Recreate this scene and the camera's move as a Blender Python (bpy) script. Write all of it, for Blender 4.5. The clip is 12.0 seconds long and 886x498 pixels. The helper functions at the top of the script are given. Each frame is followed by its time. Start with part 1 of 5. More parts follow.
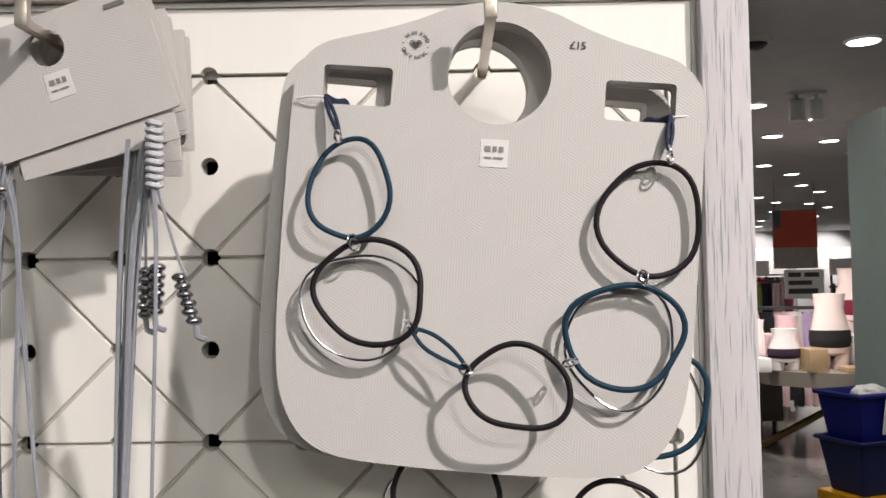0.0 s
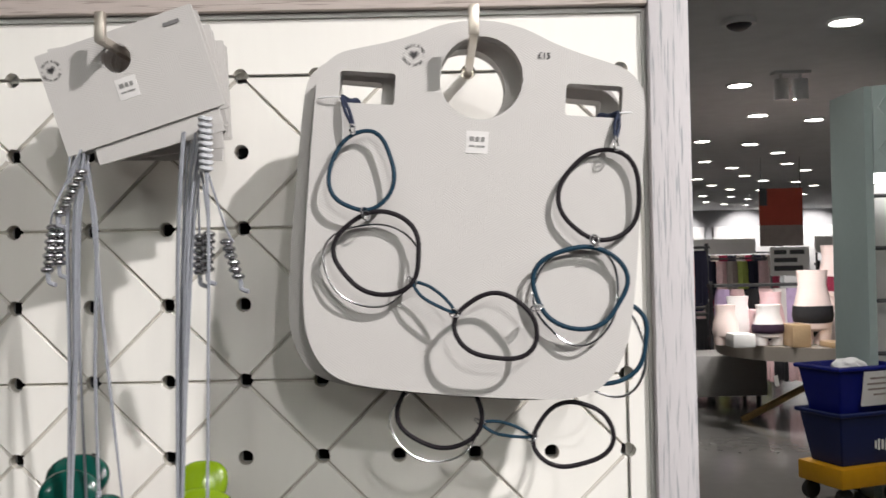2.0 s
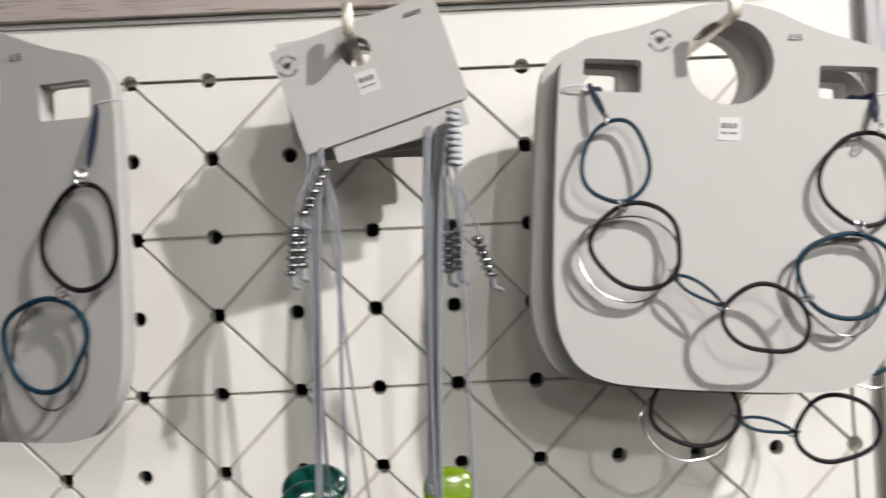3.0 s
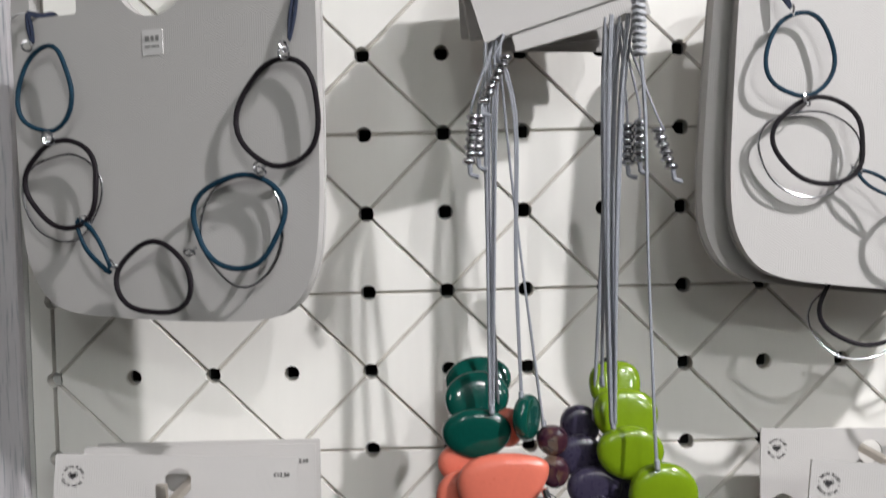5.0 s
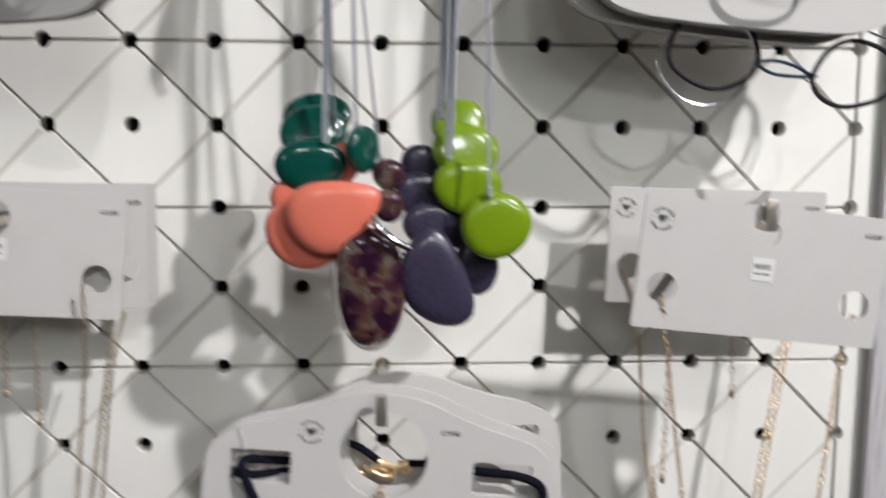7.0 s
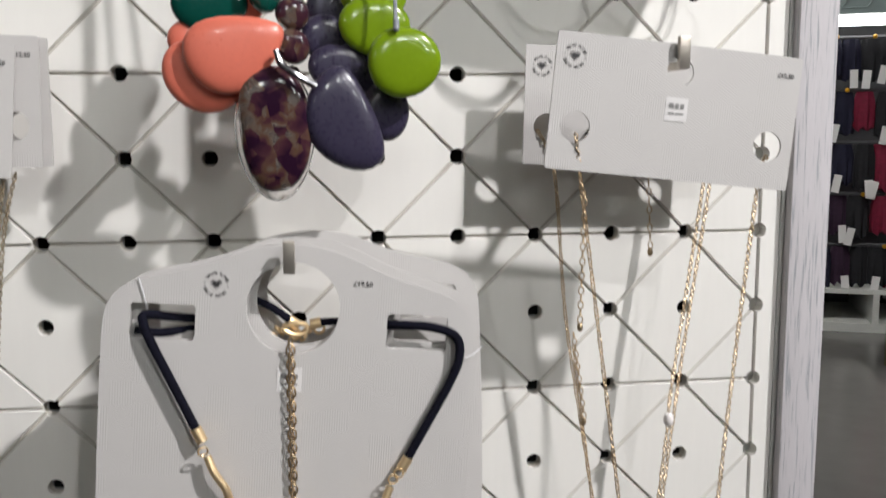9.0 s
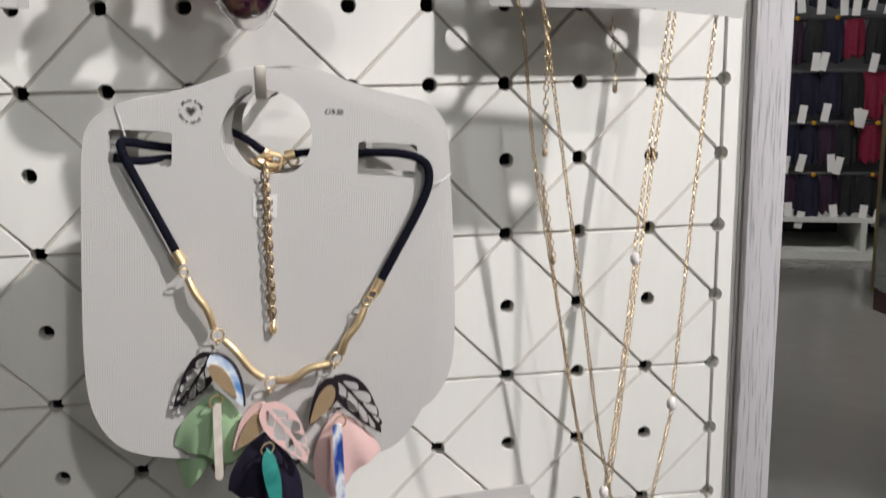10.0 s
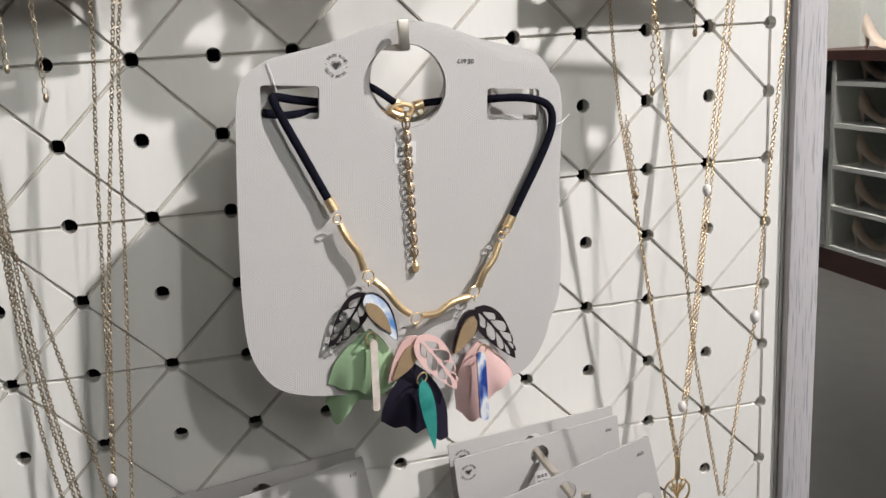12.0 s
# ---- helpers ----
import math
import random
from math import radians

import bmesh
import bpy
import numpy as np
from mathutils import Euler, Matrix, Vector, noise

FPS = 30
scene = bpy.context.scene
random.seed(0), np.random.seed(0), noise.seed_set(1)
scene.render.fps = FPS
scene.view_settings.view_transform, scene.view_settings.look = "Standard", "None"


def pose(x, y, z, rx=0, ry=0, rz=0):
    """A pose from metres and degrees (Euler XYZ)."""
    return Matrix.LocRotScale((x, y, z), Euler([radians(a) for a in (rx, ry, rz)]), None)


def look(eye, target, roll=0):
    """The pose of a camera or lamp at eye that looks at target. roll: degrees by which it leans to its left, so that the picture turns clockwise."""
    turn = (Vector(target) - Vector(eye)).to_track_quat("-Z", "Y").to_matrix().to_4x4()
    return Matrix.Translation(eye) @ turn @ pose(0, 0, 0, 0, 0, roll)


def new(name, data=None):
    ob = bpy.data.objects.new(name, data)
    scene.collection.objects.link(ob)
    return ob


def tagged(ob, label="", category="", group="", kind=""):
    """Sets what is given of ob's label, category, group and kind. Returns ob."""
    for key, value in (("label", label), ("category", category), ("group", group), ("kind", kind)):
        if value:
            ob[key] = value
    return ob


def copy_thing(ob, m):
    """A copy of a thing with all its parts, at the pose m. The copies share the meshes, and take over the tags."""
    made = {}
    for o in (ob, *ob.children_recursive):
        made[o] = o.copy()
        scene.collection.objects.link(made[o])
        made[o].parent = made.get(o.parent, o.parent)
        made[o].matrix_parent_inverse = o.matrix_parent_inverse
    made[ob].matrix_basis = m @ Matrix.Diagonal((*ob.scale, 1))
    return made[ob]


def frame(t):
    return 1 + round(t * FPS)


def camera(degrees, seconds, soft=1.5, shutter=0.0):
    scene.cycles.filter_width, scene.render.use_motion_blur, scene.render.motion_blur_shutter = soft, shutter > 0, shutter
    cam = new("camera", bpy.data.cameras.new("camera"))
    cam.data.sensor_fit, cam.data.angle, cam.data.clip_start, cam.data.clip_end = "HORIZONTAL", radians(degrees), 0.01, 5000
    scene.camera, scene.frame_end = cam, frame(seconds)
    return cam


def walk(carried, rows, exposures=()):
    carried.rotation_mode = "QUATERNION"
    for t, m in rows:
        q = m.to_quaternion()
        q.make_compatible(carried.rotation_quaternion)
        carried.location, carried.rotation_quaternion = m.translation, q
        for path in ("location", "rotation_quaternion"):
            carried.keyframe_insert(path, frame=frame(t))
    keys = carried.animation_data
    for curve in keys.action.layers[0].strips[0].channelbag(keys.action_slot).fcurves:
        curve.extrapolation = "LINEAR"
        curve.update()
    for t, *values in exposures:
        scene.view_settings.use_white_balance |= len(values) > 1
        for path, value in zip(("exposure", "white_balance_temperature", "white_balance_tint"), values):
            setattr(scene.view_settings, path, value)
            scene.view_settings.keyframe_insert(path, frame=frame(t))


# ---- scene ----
cam = camera(53.6, 12.0, 1.5, 0.5)
PATH = [
    (0, (0.182, -0.476, 1.584), (0.161, 1.523, 1.663), -0.9),
    (0.5, (0.169, -0.493, 1.579), (0.189, 1.505, 1.656), -0.0),
    (1, (0.197, -0.534, 1.572), (0.177, 1.465, 1.631), 0.4),
    (1.5, (0.205, -0.56, 1.571), (0.156, 1.439, 1.616), 0.4),
    (2, (0.181, -0.575, 1.575), (0.182, 1.425, 1.606), -1.1),
    (2.5, (0.114, -0.568, 1.58), (0.159, 1.432, 1.597), -2.8),
    (3, (0.04, -0.557, 1.576), (0.056, 1.443, 1.611), -2.7),
    (3.5, (-0.001, -0.566, 1.573), (-0.056, 1.433, 1.636), -1.7),
    (3.7, (-0.018, -0.565, 1.572), (-0.09, 1.433, 1.629), -1.5),
    (5.3, (-0.055, -0.553, 1.525), (-0.023, 1.445, 1.429), -1.3),
    (5.5, (-0.052, -0.552, 1.511), (-0.009, 1.444, 1.386), -1.1),
    (6, (-0.038, -0.547, 1.483), (0.026, 1.442, 1.289), -0.7),
    (6.5, (-0.026, -0.549, 1.472), (0.066, 1.436, 1.242), -0.3),
    (7, (0.003, -0.544, 1.443), (0.131, 1.436, 1.192), 0.3),
    (7.2, (0.029, -0.54, 1.427), (0.158, 1.439, 1.166), 0.8),
    (8.8, (0.022, -0.535, 1.379), (0.266, 1.433, 1.12), -0.5),
    (9, (0.02, -0.541, 1.366), (0.276, 1.425, 1.098), -0.3),
    (9.5, (0.032, -0.559, 1.336), (0.289, 1.398, 1.014), -0.0),
    (10, (0.028, -0.569, 1.307), (0.296, 1.374, 0.915), -1.2),
    (10.5, (-0.003, -0.581, 1.296), (0.313, 1.341, 0.839), -2.1),
    (11, (-0.029, -0.584, 1.296), (0.337, 1.324, 0.823), -2.5),
    (11.5, (-0.073, -0.583, 1.297), (0.336, 1.32, 0.835), -3.0),
    (12, (-0.103, -0.585, 1.299), (0.364, 1.306, 0.843), -3.4),
]
walk(cam, [(t, look(eye, target, roll)) for t, eye, target, roll in PATH], [(0, -0.52, 6780, 13), (1.5, -0.45, 6570, 11), (3.5, -0.44, 6500, 10), (5.5, -0.41, 6230, 10), (9, -0.40, 6340, 10), (12, -0.25, 6430, 10)])

# ---- light: ceiling spots of the shop, with added fill ----
world = bpy.data.worlds.new("shop_air")
world.use_nodes = True
world.node_tree.nodes["Background"].inputs[0].default_value = (0.9, 0.92, 1.0, 1)
world.node_tree.nodes["Background"].inputs[1].default_value = 0.15
scene.world = world
CEILING = 3.0


def spot(eye, target, watts, degrees, size, colour=(1.0, 0.965, 0.95), blend=0.5):
    lamp = bpy.data.lights.new("spot_lamp", "SPOT")
    lamp.energy, lamp.spot_size, lamp.spot_blend = watts, radians(degrees), blend
    lamp.shadow_soft_size, lamp.color = size, colour
    ob = new("spot_lamp", lamp)
    ob.matrix_world = look(eye, target)
    return ob


spot((1.34, -1.38, 2.95), (-0.1, 0.0, 0.80), 335, 50, 0.035, blend=1.0)
spot((0.90, -2.55, 2.95), (0.0, 0.0, 1.6), 96, 44, 0.05, blend=0.9)
# Added fill spots, unseen behind the visitor, set to lift the board's shade.
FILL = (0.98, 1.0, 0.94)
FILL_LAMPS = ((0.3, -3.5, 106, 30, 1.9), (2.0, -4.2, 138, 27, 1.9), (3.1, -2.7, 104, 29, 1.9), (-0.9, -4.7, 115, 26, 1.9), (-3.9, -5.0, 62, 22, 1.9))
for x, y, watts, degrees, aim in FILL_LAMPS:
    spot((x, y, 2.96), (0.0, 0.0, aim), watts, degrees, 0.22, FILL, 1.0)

# ---- materials ----


def material(name, colour, rough=0.5, metal=0.0, vary=0.06, scale=30.0, bump=0.0, stretch=(1, 1, 1), grain=None, coat=0.0, transmission=0.0, island=0.0, sheen=0.0, spec=0.5):
    m = bpy.data.materials.new(name)
    m.use_nodes = True
    nt = m.node_tree
    b = nt.nodes["Principled BSDF"]
    b.inputs["Roughness"].default_value, b.inputs["Metallic"].default_value = rough, metal
    b.inputs["Coat Weight"].default_value, b.inputs["Transmission Weight"].default_value = coat, transmission
    b.inputs["Sheen Weight"].default_value = sheen
    b.inputs["Specular IOR Level"].default_value = spec
    tc = nt.nodes.new("ShaderNodeTexCoord")
    mp = nt.nodes.new("ShaderNodeMapping")
    mp.inputs["Scale"].default_value = stretch
    nt.links.new(tc.outputs["Object"], mp.inputs["Vector"])
    big = nt.nodes.new("ShaderNodeTexNoise")
    big.inputs["Scale"].default_value, big.inputs["Detail"].default_value = scale, 6
    fine = nt.nodes.new("ShaderNodeTexNoise")
    fine.inputs["Scale"].default_value, fine.inputs["Detail"].default_value = grain or scale * 12, 3
    for n in (big, fine):
        nt.links.new(mp.outputs["Vector"], n.inputs["Vector"])
    add = nt.nodes.new("ShaderNodeMath")
    add.operation = "ADD"
    nt.links.new(big.outputs["Fac"], add.inputs[0])
    nt.links.new(fine.outputs["Fac"], add.inputs[1])
    ramp = nt.nodes.new("ShaderNodeMapRange")
    ramp.inputs["From Min"].default_value, ramp.inputs["From Max"].default_value = 0.6, 1.4
    ramp.inputs["To Min"].default_value, ramp.inputs["To Max"].default_value = 1 - vary, 1 + vary
    nt.links.new(add.outputs[0], ramp.inputs["Value"])
    hsv = nt.nodes.new("ShaderNodeHueSaturation")
    hsv.inputs["Color"].default_value = (*colour, 1)
    last = ramp.outputs["Result"]
    if island:
        info = nt.nodes.new("ShaderNodeObjectInfo")
        r2 = nt.nodes.new("ShaderNodeMapRange")
        r2.inputs["To Min"].default_value, r2.inputs["To Max"].default_value = 1 - island, 1 + island
        nt.links.new(info.outputs["Random"], r2.inputs["Value"])
        mul = nt.nodes.new("ShaderNodeMath")
        mul.operation = "MULTIPLY"
        nt.links.new(last, mul.inputs[0])
        nt.links.new(r2.outputs["Result"], mul.inputs[1])
        last = mul.outputs[0]
    nt.links.new(last, hsv.inputs["Value"])
    nt.links.new(hsv.outputs["Color"], b.inputs["Base Color"])
    rr = nt.nodes.new("ShaderNodeMapRange")
    rr.inputs["To Min"].default_value, rr.inputs["To Max"].default_value = max(rough - 0.08, 0.02), min(rough + 0.1, 1)
    nt.links.new(fine.outputs["Fac"], rr.inputs["Value"])
    nt.links.new(rr.outputs["Result"], b.inputs["Roughness"])
    if bump:
        bp = nt.nodes.new("ShaderNodeBump")
        bp.inputs["Strength"].default_value, bp.inputs["Distance"].default_value = 0.5, bump
        nt.links.new(add.outputs[0], bp.inputs["Height"])
        nt.links.new(bp.outputs["Normal"], b.inputs["Normal"])
    return m


def card_material(name, colour):
    """Uncoated carton embossed with patches of fine parallel lines in three directions."""
    m = material(name, colour, 0.62, vary=0.02, scale=60)
    nt = m.node_tree
    b = nt.nodes["Principled BSDF"]
    tc = nt.nodes["Texture Coordinate"]
    cell = nt.nodes.new("ShaderNodeTexVoronoi")
    cell.inputs["Scale"].default_value, cell.inputs["Randomness"].default_value = 84, 0.22
    nt.links.new(tc.outputs["Object"], cell.inputs["Vector"])
    sep = nt.nodes.new("ShaderNodeSeparateColor")
    nt.links.new(cell.outputs["Color"], sep.inputs["Color"])
    step = nt.nodes.new("ShaderNodeMath")
    step.operation, step.inputs[1].default_value = "MULTIPLY", 3
    fl = nt.nodes.new("ShaderNodeMath")
    fl.operation = "FLOOR"
    ang = nt.nodes.new("ShaderNodeMath")
    ang.operation, ang.inputs[1].default_value = "MULTIPLY", radians(60)
    nt.links.new(sep.outputs[0], step.inputs[0])
    nt.links.new(step.outputs[0], fl.inputs[0])
    nt.links.new(fl.outputs[0], ang.inputs[0])
    rot = nt.nodes.new("ShaderNodeVectorRotate")
    rot.rotation_type = "Y_AXIS"
    nt.links.new(tc.outputs["Object"], rot.inputs["Vector"])
    nt.links.new(ang.outputs[0], rot.inputs["Angle"])
    wave = nt.nodes.new("ShaderNodeTexWave")
    wave.bands_direction = "X"
    wave.inputs["Scale"].default_value, wave.inputs["Distortion"].default_value = 250, 0.0
    nt.links.new(rot.outputs["Vector"], wave.inputs["Vector"])
    bp = nt.nodes.new("ShaderNodeBump")
    bp.inputs["Strength"].default_value, bp.inputs["Distance"].default_value = 0.19, 0.0004
    nt.links.new(wave.outputs["Fac"], bp.inputs["Height"])
    nt.links.new(bp.outputs["Normal"], b.inputs["Normal"])
    return m


def wood_material(name, colour, dark, axis):
    """Limed oak: pale paint with thin darker pores along the grain."""
    m = material(name, colour, 0.6, vary=0.05, scale=8, stretch=[1 if n == axis else 12 for n in range(3)])
    nt = m.node_tree
    b = nt.nodes["Principled BSDF"]
    tc = nt.nodes["Texture Coordinate"]
    mp = nt.nodes.new("ShaderNodeMapping")
    mp.inputs["Scale"].default_value = [34 if n == axis else 900 for n in range(3)]
    nt.links.new(tc.outputs["Object"], mp.inputs["Vector"])
    pores = nt.nodes.new("ShaderNodeTexNoise")
    pores.inputs["Scale"].default_value, pores.inputs["Detail"].default_value = 1.0, 2
    nt.links.new(mp.outputs["Vector"], pores.inputs["Vector"])
    cut = nt.nodes.new("ShaderNodeMapRange")
    cut.inputs["From Min"].default_value, cut.inputs["From Max"].default_value = 0.56, 0.68
    nt.links.new(pores.outputs["Fac"], cut.inputs["Value"])
    mix = nt.nodes.new("ShaderNodeMix")
    mix.data_type = "RGBA"
    nt.links.new(cut.outputs["Result"], mix.inputs["Factor"])
    nt.links.new(nt.nodes["Hue/Saturation/Value"].outputs["Color"], mix.inputs[6])
    mix.inputs[7].default_value = (*dark, 1)
    nt.links.new(mix.outputs[2], b.inputs["Base Color"])
    bp = nt.nodes.new("ShaderNodeBump")
    bp.invert = True
    bp.inputs["Strength"].default_value, bp.inputs["Distance"].default_value = 0.5, 0.0006
    nt.links.new(cut.outputs["Result"], bp.inputs["Height"])
    nt.links.new(bp.outputs["Normal"], b.inputs["Normal"])
    return m


def marbled_material(name, stops, scale, rough=0.15, clear=0.0, stretch=(1, 1, 1), flakes=0):
    m = material(name, (0.5, 0.5, 0.5), rough, coat=0.5)
    nt = m.node_tree
    b = nt.nodes["Principled BSDF"]
    tc = nt.nodes["Texture Coordinate"]
    mp = nt.nodes.new("ShaderNodeMapping")
    mp.inputs["Scale"].default_value = stretch
    nt.links.new(tc.outputs["Object"], mp.inputs["Vector"])
    n = nt.nodes.new("ShaderNodeTexNoise")
    n.inputs["Scale"].default_value, n.inputs["Detail"].default_value, n.inputs["Distortion"].default_value = scale, 3, 0.35
    nt.links.new(mp.outputs["Vector"], n.inputs["Vector"])
    ramp = nt.nodes.new("ShaderNodeValToRGB")
    while len(ramp.color_ramp.elements) < len(stops):
        ramp.color_ramp.elements.new(0.5)
    for e, (p, c) in zip(ramp.color_ramp.elements, stops):
        e.position, e.color = p, (*c, 1)
    fac = n.outputs["Fac"]
    if flakes:
        cells = nt.nodes.new("ShaderNodeTexVoronoi")
        cells.inputs["Scale"].default_value = flakes
        nt.links.new(mp.outputs["Vector"], cells.inputs["Vector"])
        blend = nt.nodes.new("ShaderNodeMix")
        blend.inputs["Factor"].default_value = 0.32
        nt.links.new(n.outputs["Fac"], blend.inputs[2])
        nt.links.new(cells.outputs["Color"], blend.inputs[3])
        fac = blend.outputs[0]
    nt.links.new(fac, ramp.inputs["Fac"])
    nt.links.new(ramp.outputs["Color"], b.inputs["Base Color"])
    if clear:
        cut = nt.nodes.new("ShaderNodeMapRange")
        cut.inputs["From Min"].default_value, cut.inputs["From Max"].default_value = 0.56, 0.66
        cut.inputs["To Max"].default_value = clear
        nt.links.new(fac, cut.inputs["Value"])
        nt.links.new(cut.outputs["Result"], b.inputs["Transmission Weight"])
        b.inputs["IOR"].default_value = 1.3
    return m


def glow_material(name, colour, strength):
    m = bpy.data.materials.new(name)
    m.use_nodes = True
    b = m.node_tree.nodes["Principled BSDF"]
    b.inputs["Base Color"].default_value = (*colour, 1)
    b.inputs["Emission Color"].default_value, b.inputs["Emission Strength"].default_value = (*colour, 1), strength
    return m


BOARD = material("white_lacquered_board", (0.83, 0.81, 0.77), 0.42, vary=0.02, scale=14, bump=0.00015, stretch=(1, 1, 0.12), island=0.012)
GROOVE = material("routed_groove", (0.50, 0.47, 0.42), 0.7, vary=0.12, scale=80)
SHEET = material("grey_back_sheet", (0.5, 0.5, 0.48), 0.6)
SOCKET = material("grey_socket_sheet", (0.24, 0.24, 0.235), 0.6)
CAVITY_SHADE = material("painted_cavity_shade", (0.012, 0.012, 0.013), 0.8)
CARD = card_material("embossed_white_card", (0.540, 0.520, 0.505))
STICKER = material("matt_pale_sticker", (0.70, 0.68, 0.67), 0.5, vary=0.01)
PAPER = material("smooth_white_sticker", (0.86, 0.85, 0.84), 0.5, vary=0.01)
INK = material("charcoal_print", (0.035, 0.033, 0.035), 0.55, vary=0.1)
INK_PALE = material("pale_grey_print", (0.23, 0.225, 0.22), 0.55)
INK_SOFT = material("grey_print", (0.16, 0.155, 0.155), 0.55)
POST_WOOD = wood_material("limed_oak_upright", (0.53, 0.505, 0.52), (0.33, 0.34, 0.36), 2)
# Pinker than the upright: a difference of light kept in the wood's colour.
RAIL_WOOD = wood_material("limed_oak_rail_light_tint", (0.52, 0.45, 0.42), (0.35, 0.29, 0.265), 0)
STEEL = material("champagne_steel", (0.56, 0.51, 0.45), 0.32, 0.85, vary=0.06, scale=200)
SILVER = material("polished_silver", (0.82, 0.82, 0.84), 0.16, 1.0, vary=0.04)
BEAD = material("darkened_silver_bead", (0.50, 0.50, 0.52), 0.2, 1.0, vary=0.1, scale=200)
BLACK_CORD = material("black_leather_cord", (0.009, 0.006, 0.009), 0.6, spec=0.25, vary=0.3, scale=300, bump=0.0002)
BLUE_CORD = material("petrol_blue_cord", (0.006, 0.033, 0.060), 0.6, spec=0.25, vary=0.3, scale=300, bump=0.0002)
NAVY_WEAVE = material("navy_woven_cord", (0.012, 0.02, 0.05), 0.7, vary=0.5, scale=500, bump=0.0004)
NYLON = material("white_nylon_tie", (0.75, 0.75, 0.76), 0.35)
GREY_CORD = material("grey_waxed_cord", (0.27, 0.28, 0.315), 0.38, vary=0.2, scale=300, sheen=0.2)
GOLD = material("brushed_gold", (0.97, 0.74, 0.44), 0.42, 0.88, vary=0.08, scale=250)
CHAIN = material("pale_gold_chain", (0.58, 0.44, 0.28), 0.40, 1.0, vary=0.15, scale=400)
CHAIN_SILVER = material("silver_tone_chain", (0.55, 0.46, 0.34), 0.40, 1.0, vary=0.15, scale=400)
PEARL = material("pearl", (0.85, 0.80, 0.78), 0.18, vary=0.04, coat=0.6)
GREEN_RESIN = material("deep_green_resin", (0.003, 0.058, 0.044), 0.14, vary=0.12, scale=40, coat=0.6)
LIME_RESIN = material("lime_green_resin", (0.175, 0.275, 0.007), 0.18, vary=0.06, scale=40, coat=0.4)
CORAL_RESIN = material("coral_resin", (0.70, 0.175, 0.115), 0.3, vary=0.05, scale=40, coat=0.3)
NAVY_RESIN = material("aubergine_navy_resin", (0.037, 0.031, 0.060), 0.28, vary=0.03, scale=40, coat=0.4)
AMETHYST = marbled_material("amethyst_flecked_resin", [(0.38, (0.020, 0.006, 0.018)), (0.50, (0.055, 0.020, 0.028)), (0.58, (0.10, 0.055, 0.035)), (0.76, (0.46, 0.40, 0.36))], 85, clear=0.7, flakes=150)
CLEAR = material("clear_resin", (0.95, 0.93, 0.92), 0.05, transmission=0.95, vary=0.01)
ROPE = material("black_braided_rope", (0.006, 0.006, 0.013), 0.85, spec=0.12, vary=0.5, scale=450, bump=0.0005)
SAGE = material("sage_green_enamel", (0.38, 0.55, 0.33), 0.35, vary=0.05)
BLUSH = material("blush_pink_enamel", (0.78, 0.52, 0.49), 0.35, vary=0.05)
MIDNIGHT = material("midnight_enamel", (0.022, 0.018, 0.035), 0.35, vary=0.1)
TEAL = marbled_material("teal_shell", [(0.3, (0.02, 0.20, 0.18)), (0.7, (0.07, 0.40, 0.35))], 60)
CREAM = marbled_material("cream_shell", [(0.3, (0.62, 0.52, 0.45)), (0.7, (0.85, 0.78, 0.70))], 80)
BLUE_SHELL = marbled_material("blue_marbled_shell", [(0.36, (0.03, 0.07, 0.33)), (0.46, (0.28, 0.38, 0.66)), (0.53, (0.85, 0.86, 0.9))], 90, stretch=(1, 1, 0.5))
SKY_SHELL = marbled_material("pale_blue_shell", [(0.40, (0.12, 0.28, 0.62)), (0.6, (0.8, 0.87, 0.95))], 60)
TAN = material("tan_mother_of_pearl", (0.52, 0.37, 0.22), 0.3, metal=0.3, vary=0.12, scale=90)
BLACK_METAL = material("black_plated_metal", (0.02, 0.014, 0.018), 0.35, vary=0.1)

# ---- mesh helpers ----


def part(name, bm, mat, parent=None, label="", smooth=True, share=None):
    """Links a bmesh as one mesh object under a thing or a part."""
    if share is None:
        share = bpy.data.meshes.new(name)
        bm.normal_update()
        bm.to_mesh(share)
        bm.free()
        share.materials.append(mat)
        if smooth:
            share.polygons.foreach_set("use_smooth", [True] * len(share.polygons))
            share.set_sharp_from_angle(angle=radians(40))
    ob = new(name, share)
    if parent is not None:
        ob.parent = parent
    if label:
        ob["label"] = label
    return ob


def thing(name, m, label, category, group="", kind=""):
    ob = new(name)
    ob.empty_display_size = 0.02
    ob.matrix_basis = m
    return tagged(ob, label, category, group, kind)


def box(bm, x0, x1, y0, y1, z0, z1, bevel=0.0, turn=None):
    r = bmesh.ops.create_cube(bm, size=1)
    m = Matrix.LocRotScale(((x0 + x1) / 2, (y0 + y1) / 2, (z0 + z1) / 2), None, (x1 - x0, y1 - y0, z1 - z0))
    bmesh.ops.transform(bm, matrix=(turn or Matrix.Identity(4)) @ m, verts=r["verts"])
    if bevel:
        edges = list({e for v in r["verts"] for e in v.link_edges})
        bmesh.ops.bevel(bm, geom=edges, offset=bevel, segments=2, affect="EDGES", profile=0.6)
    return bm


def boxes(*spans, bevel=0.0):
    bm = bmesh.new()
    for s in spans:
        box(bm, *s, bevel=bevel)
    return bm


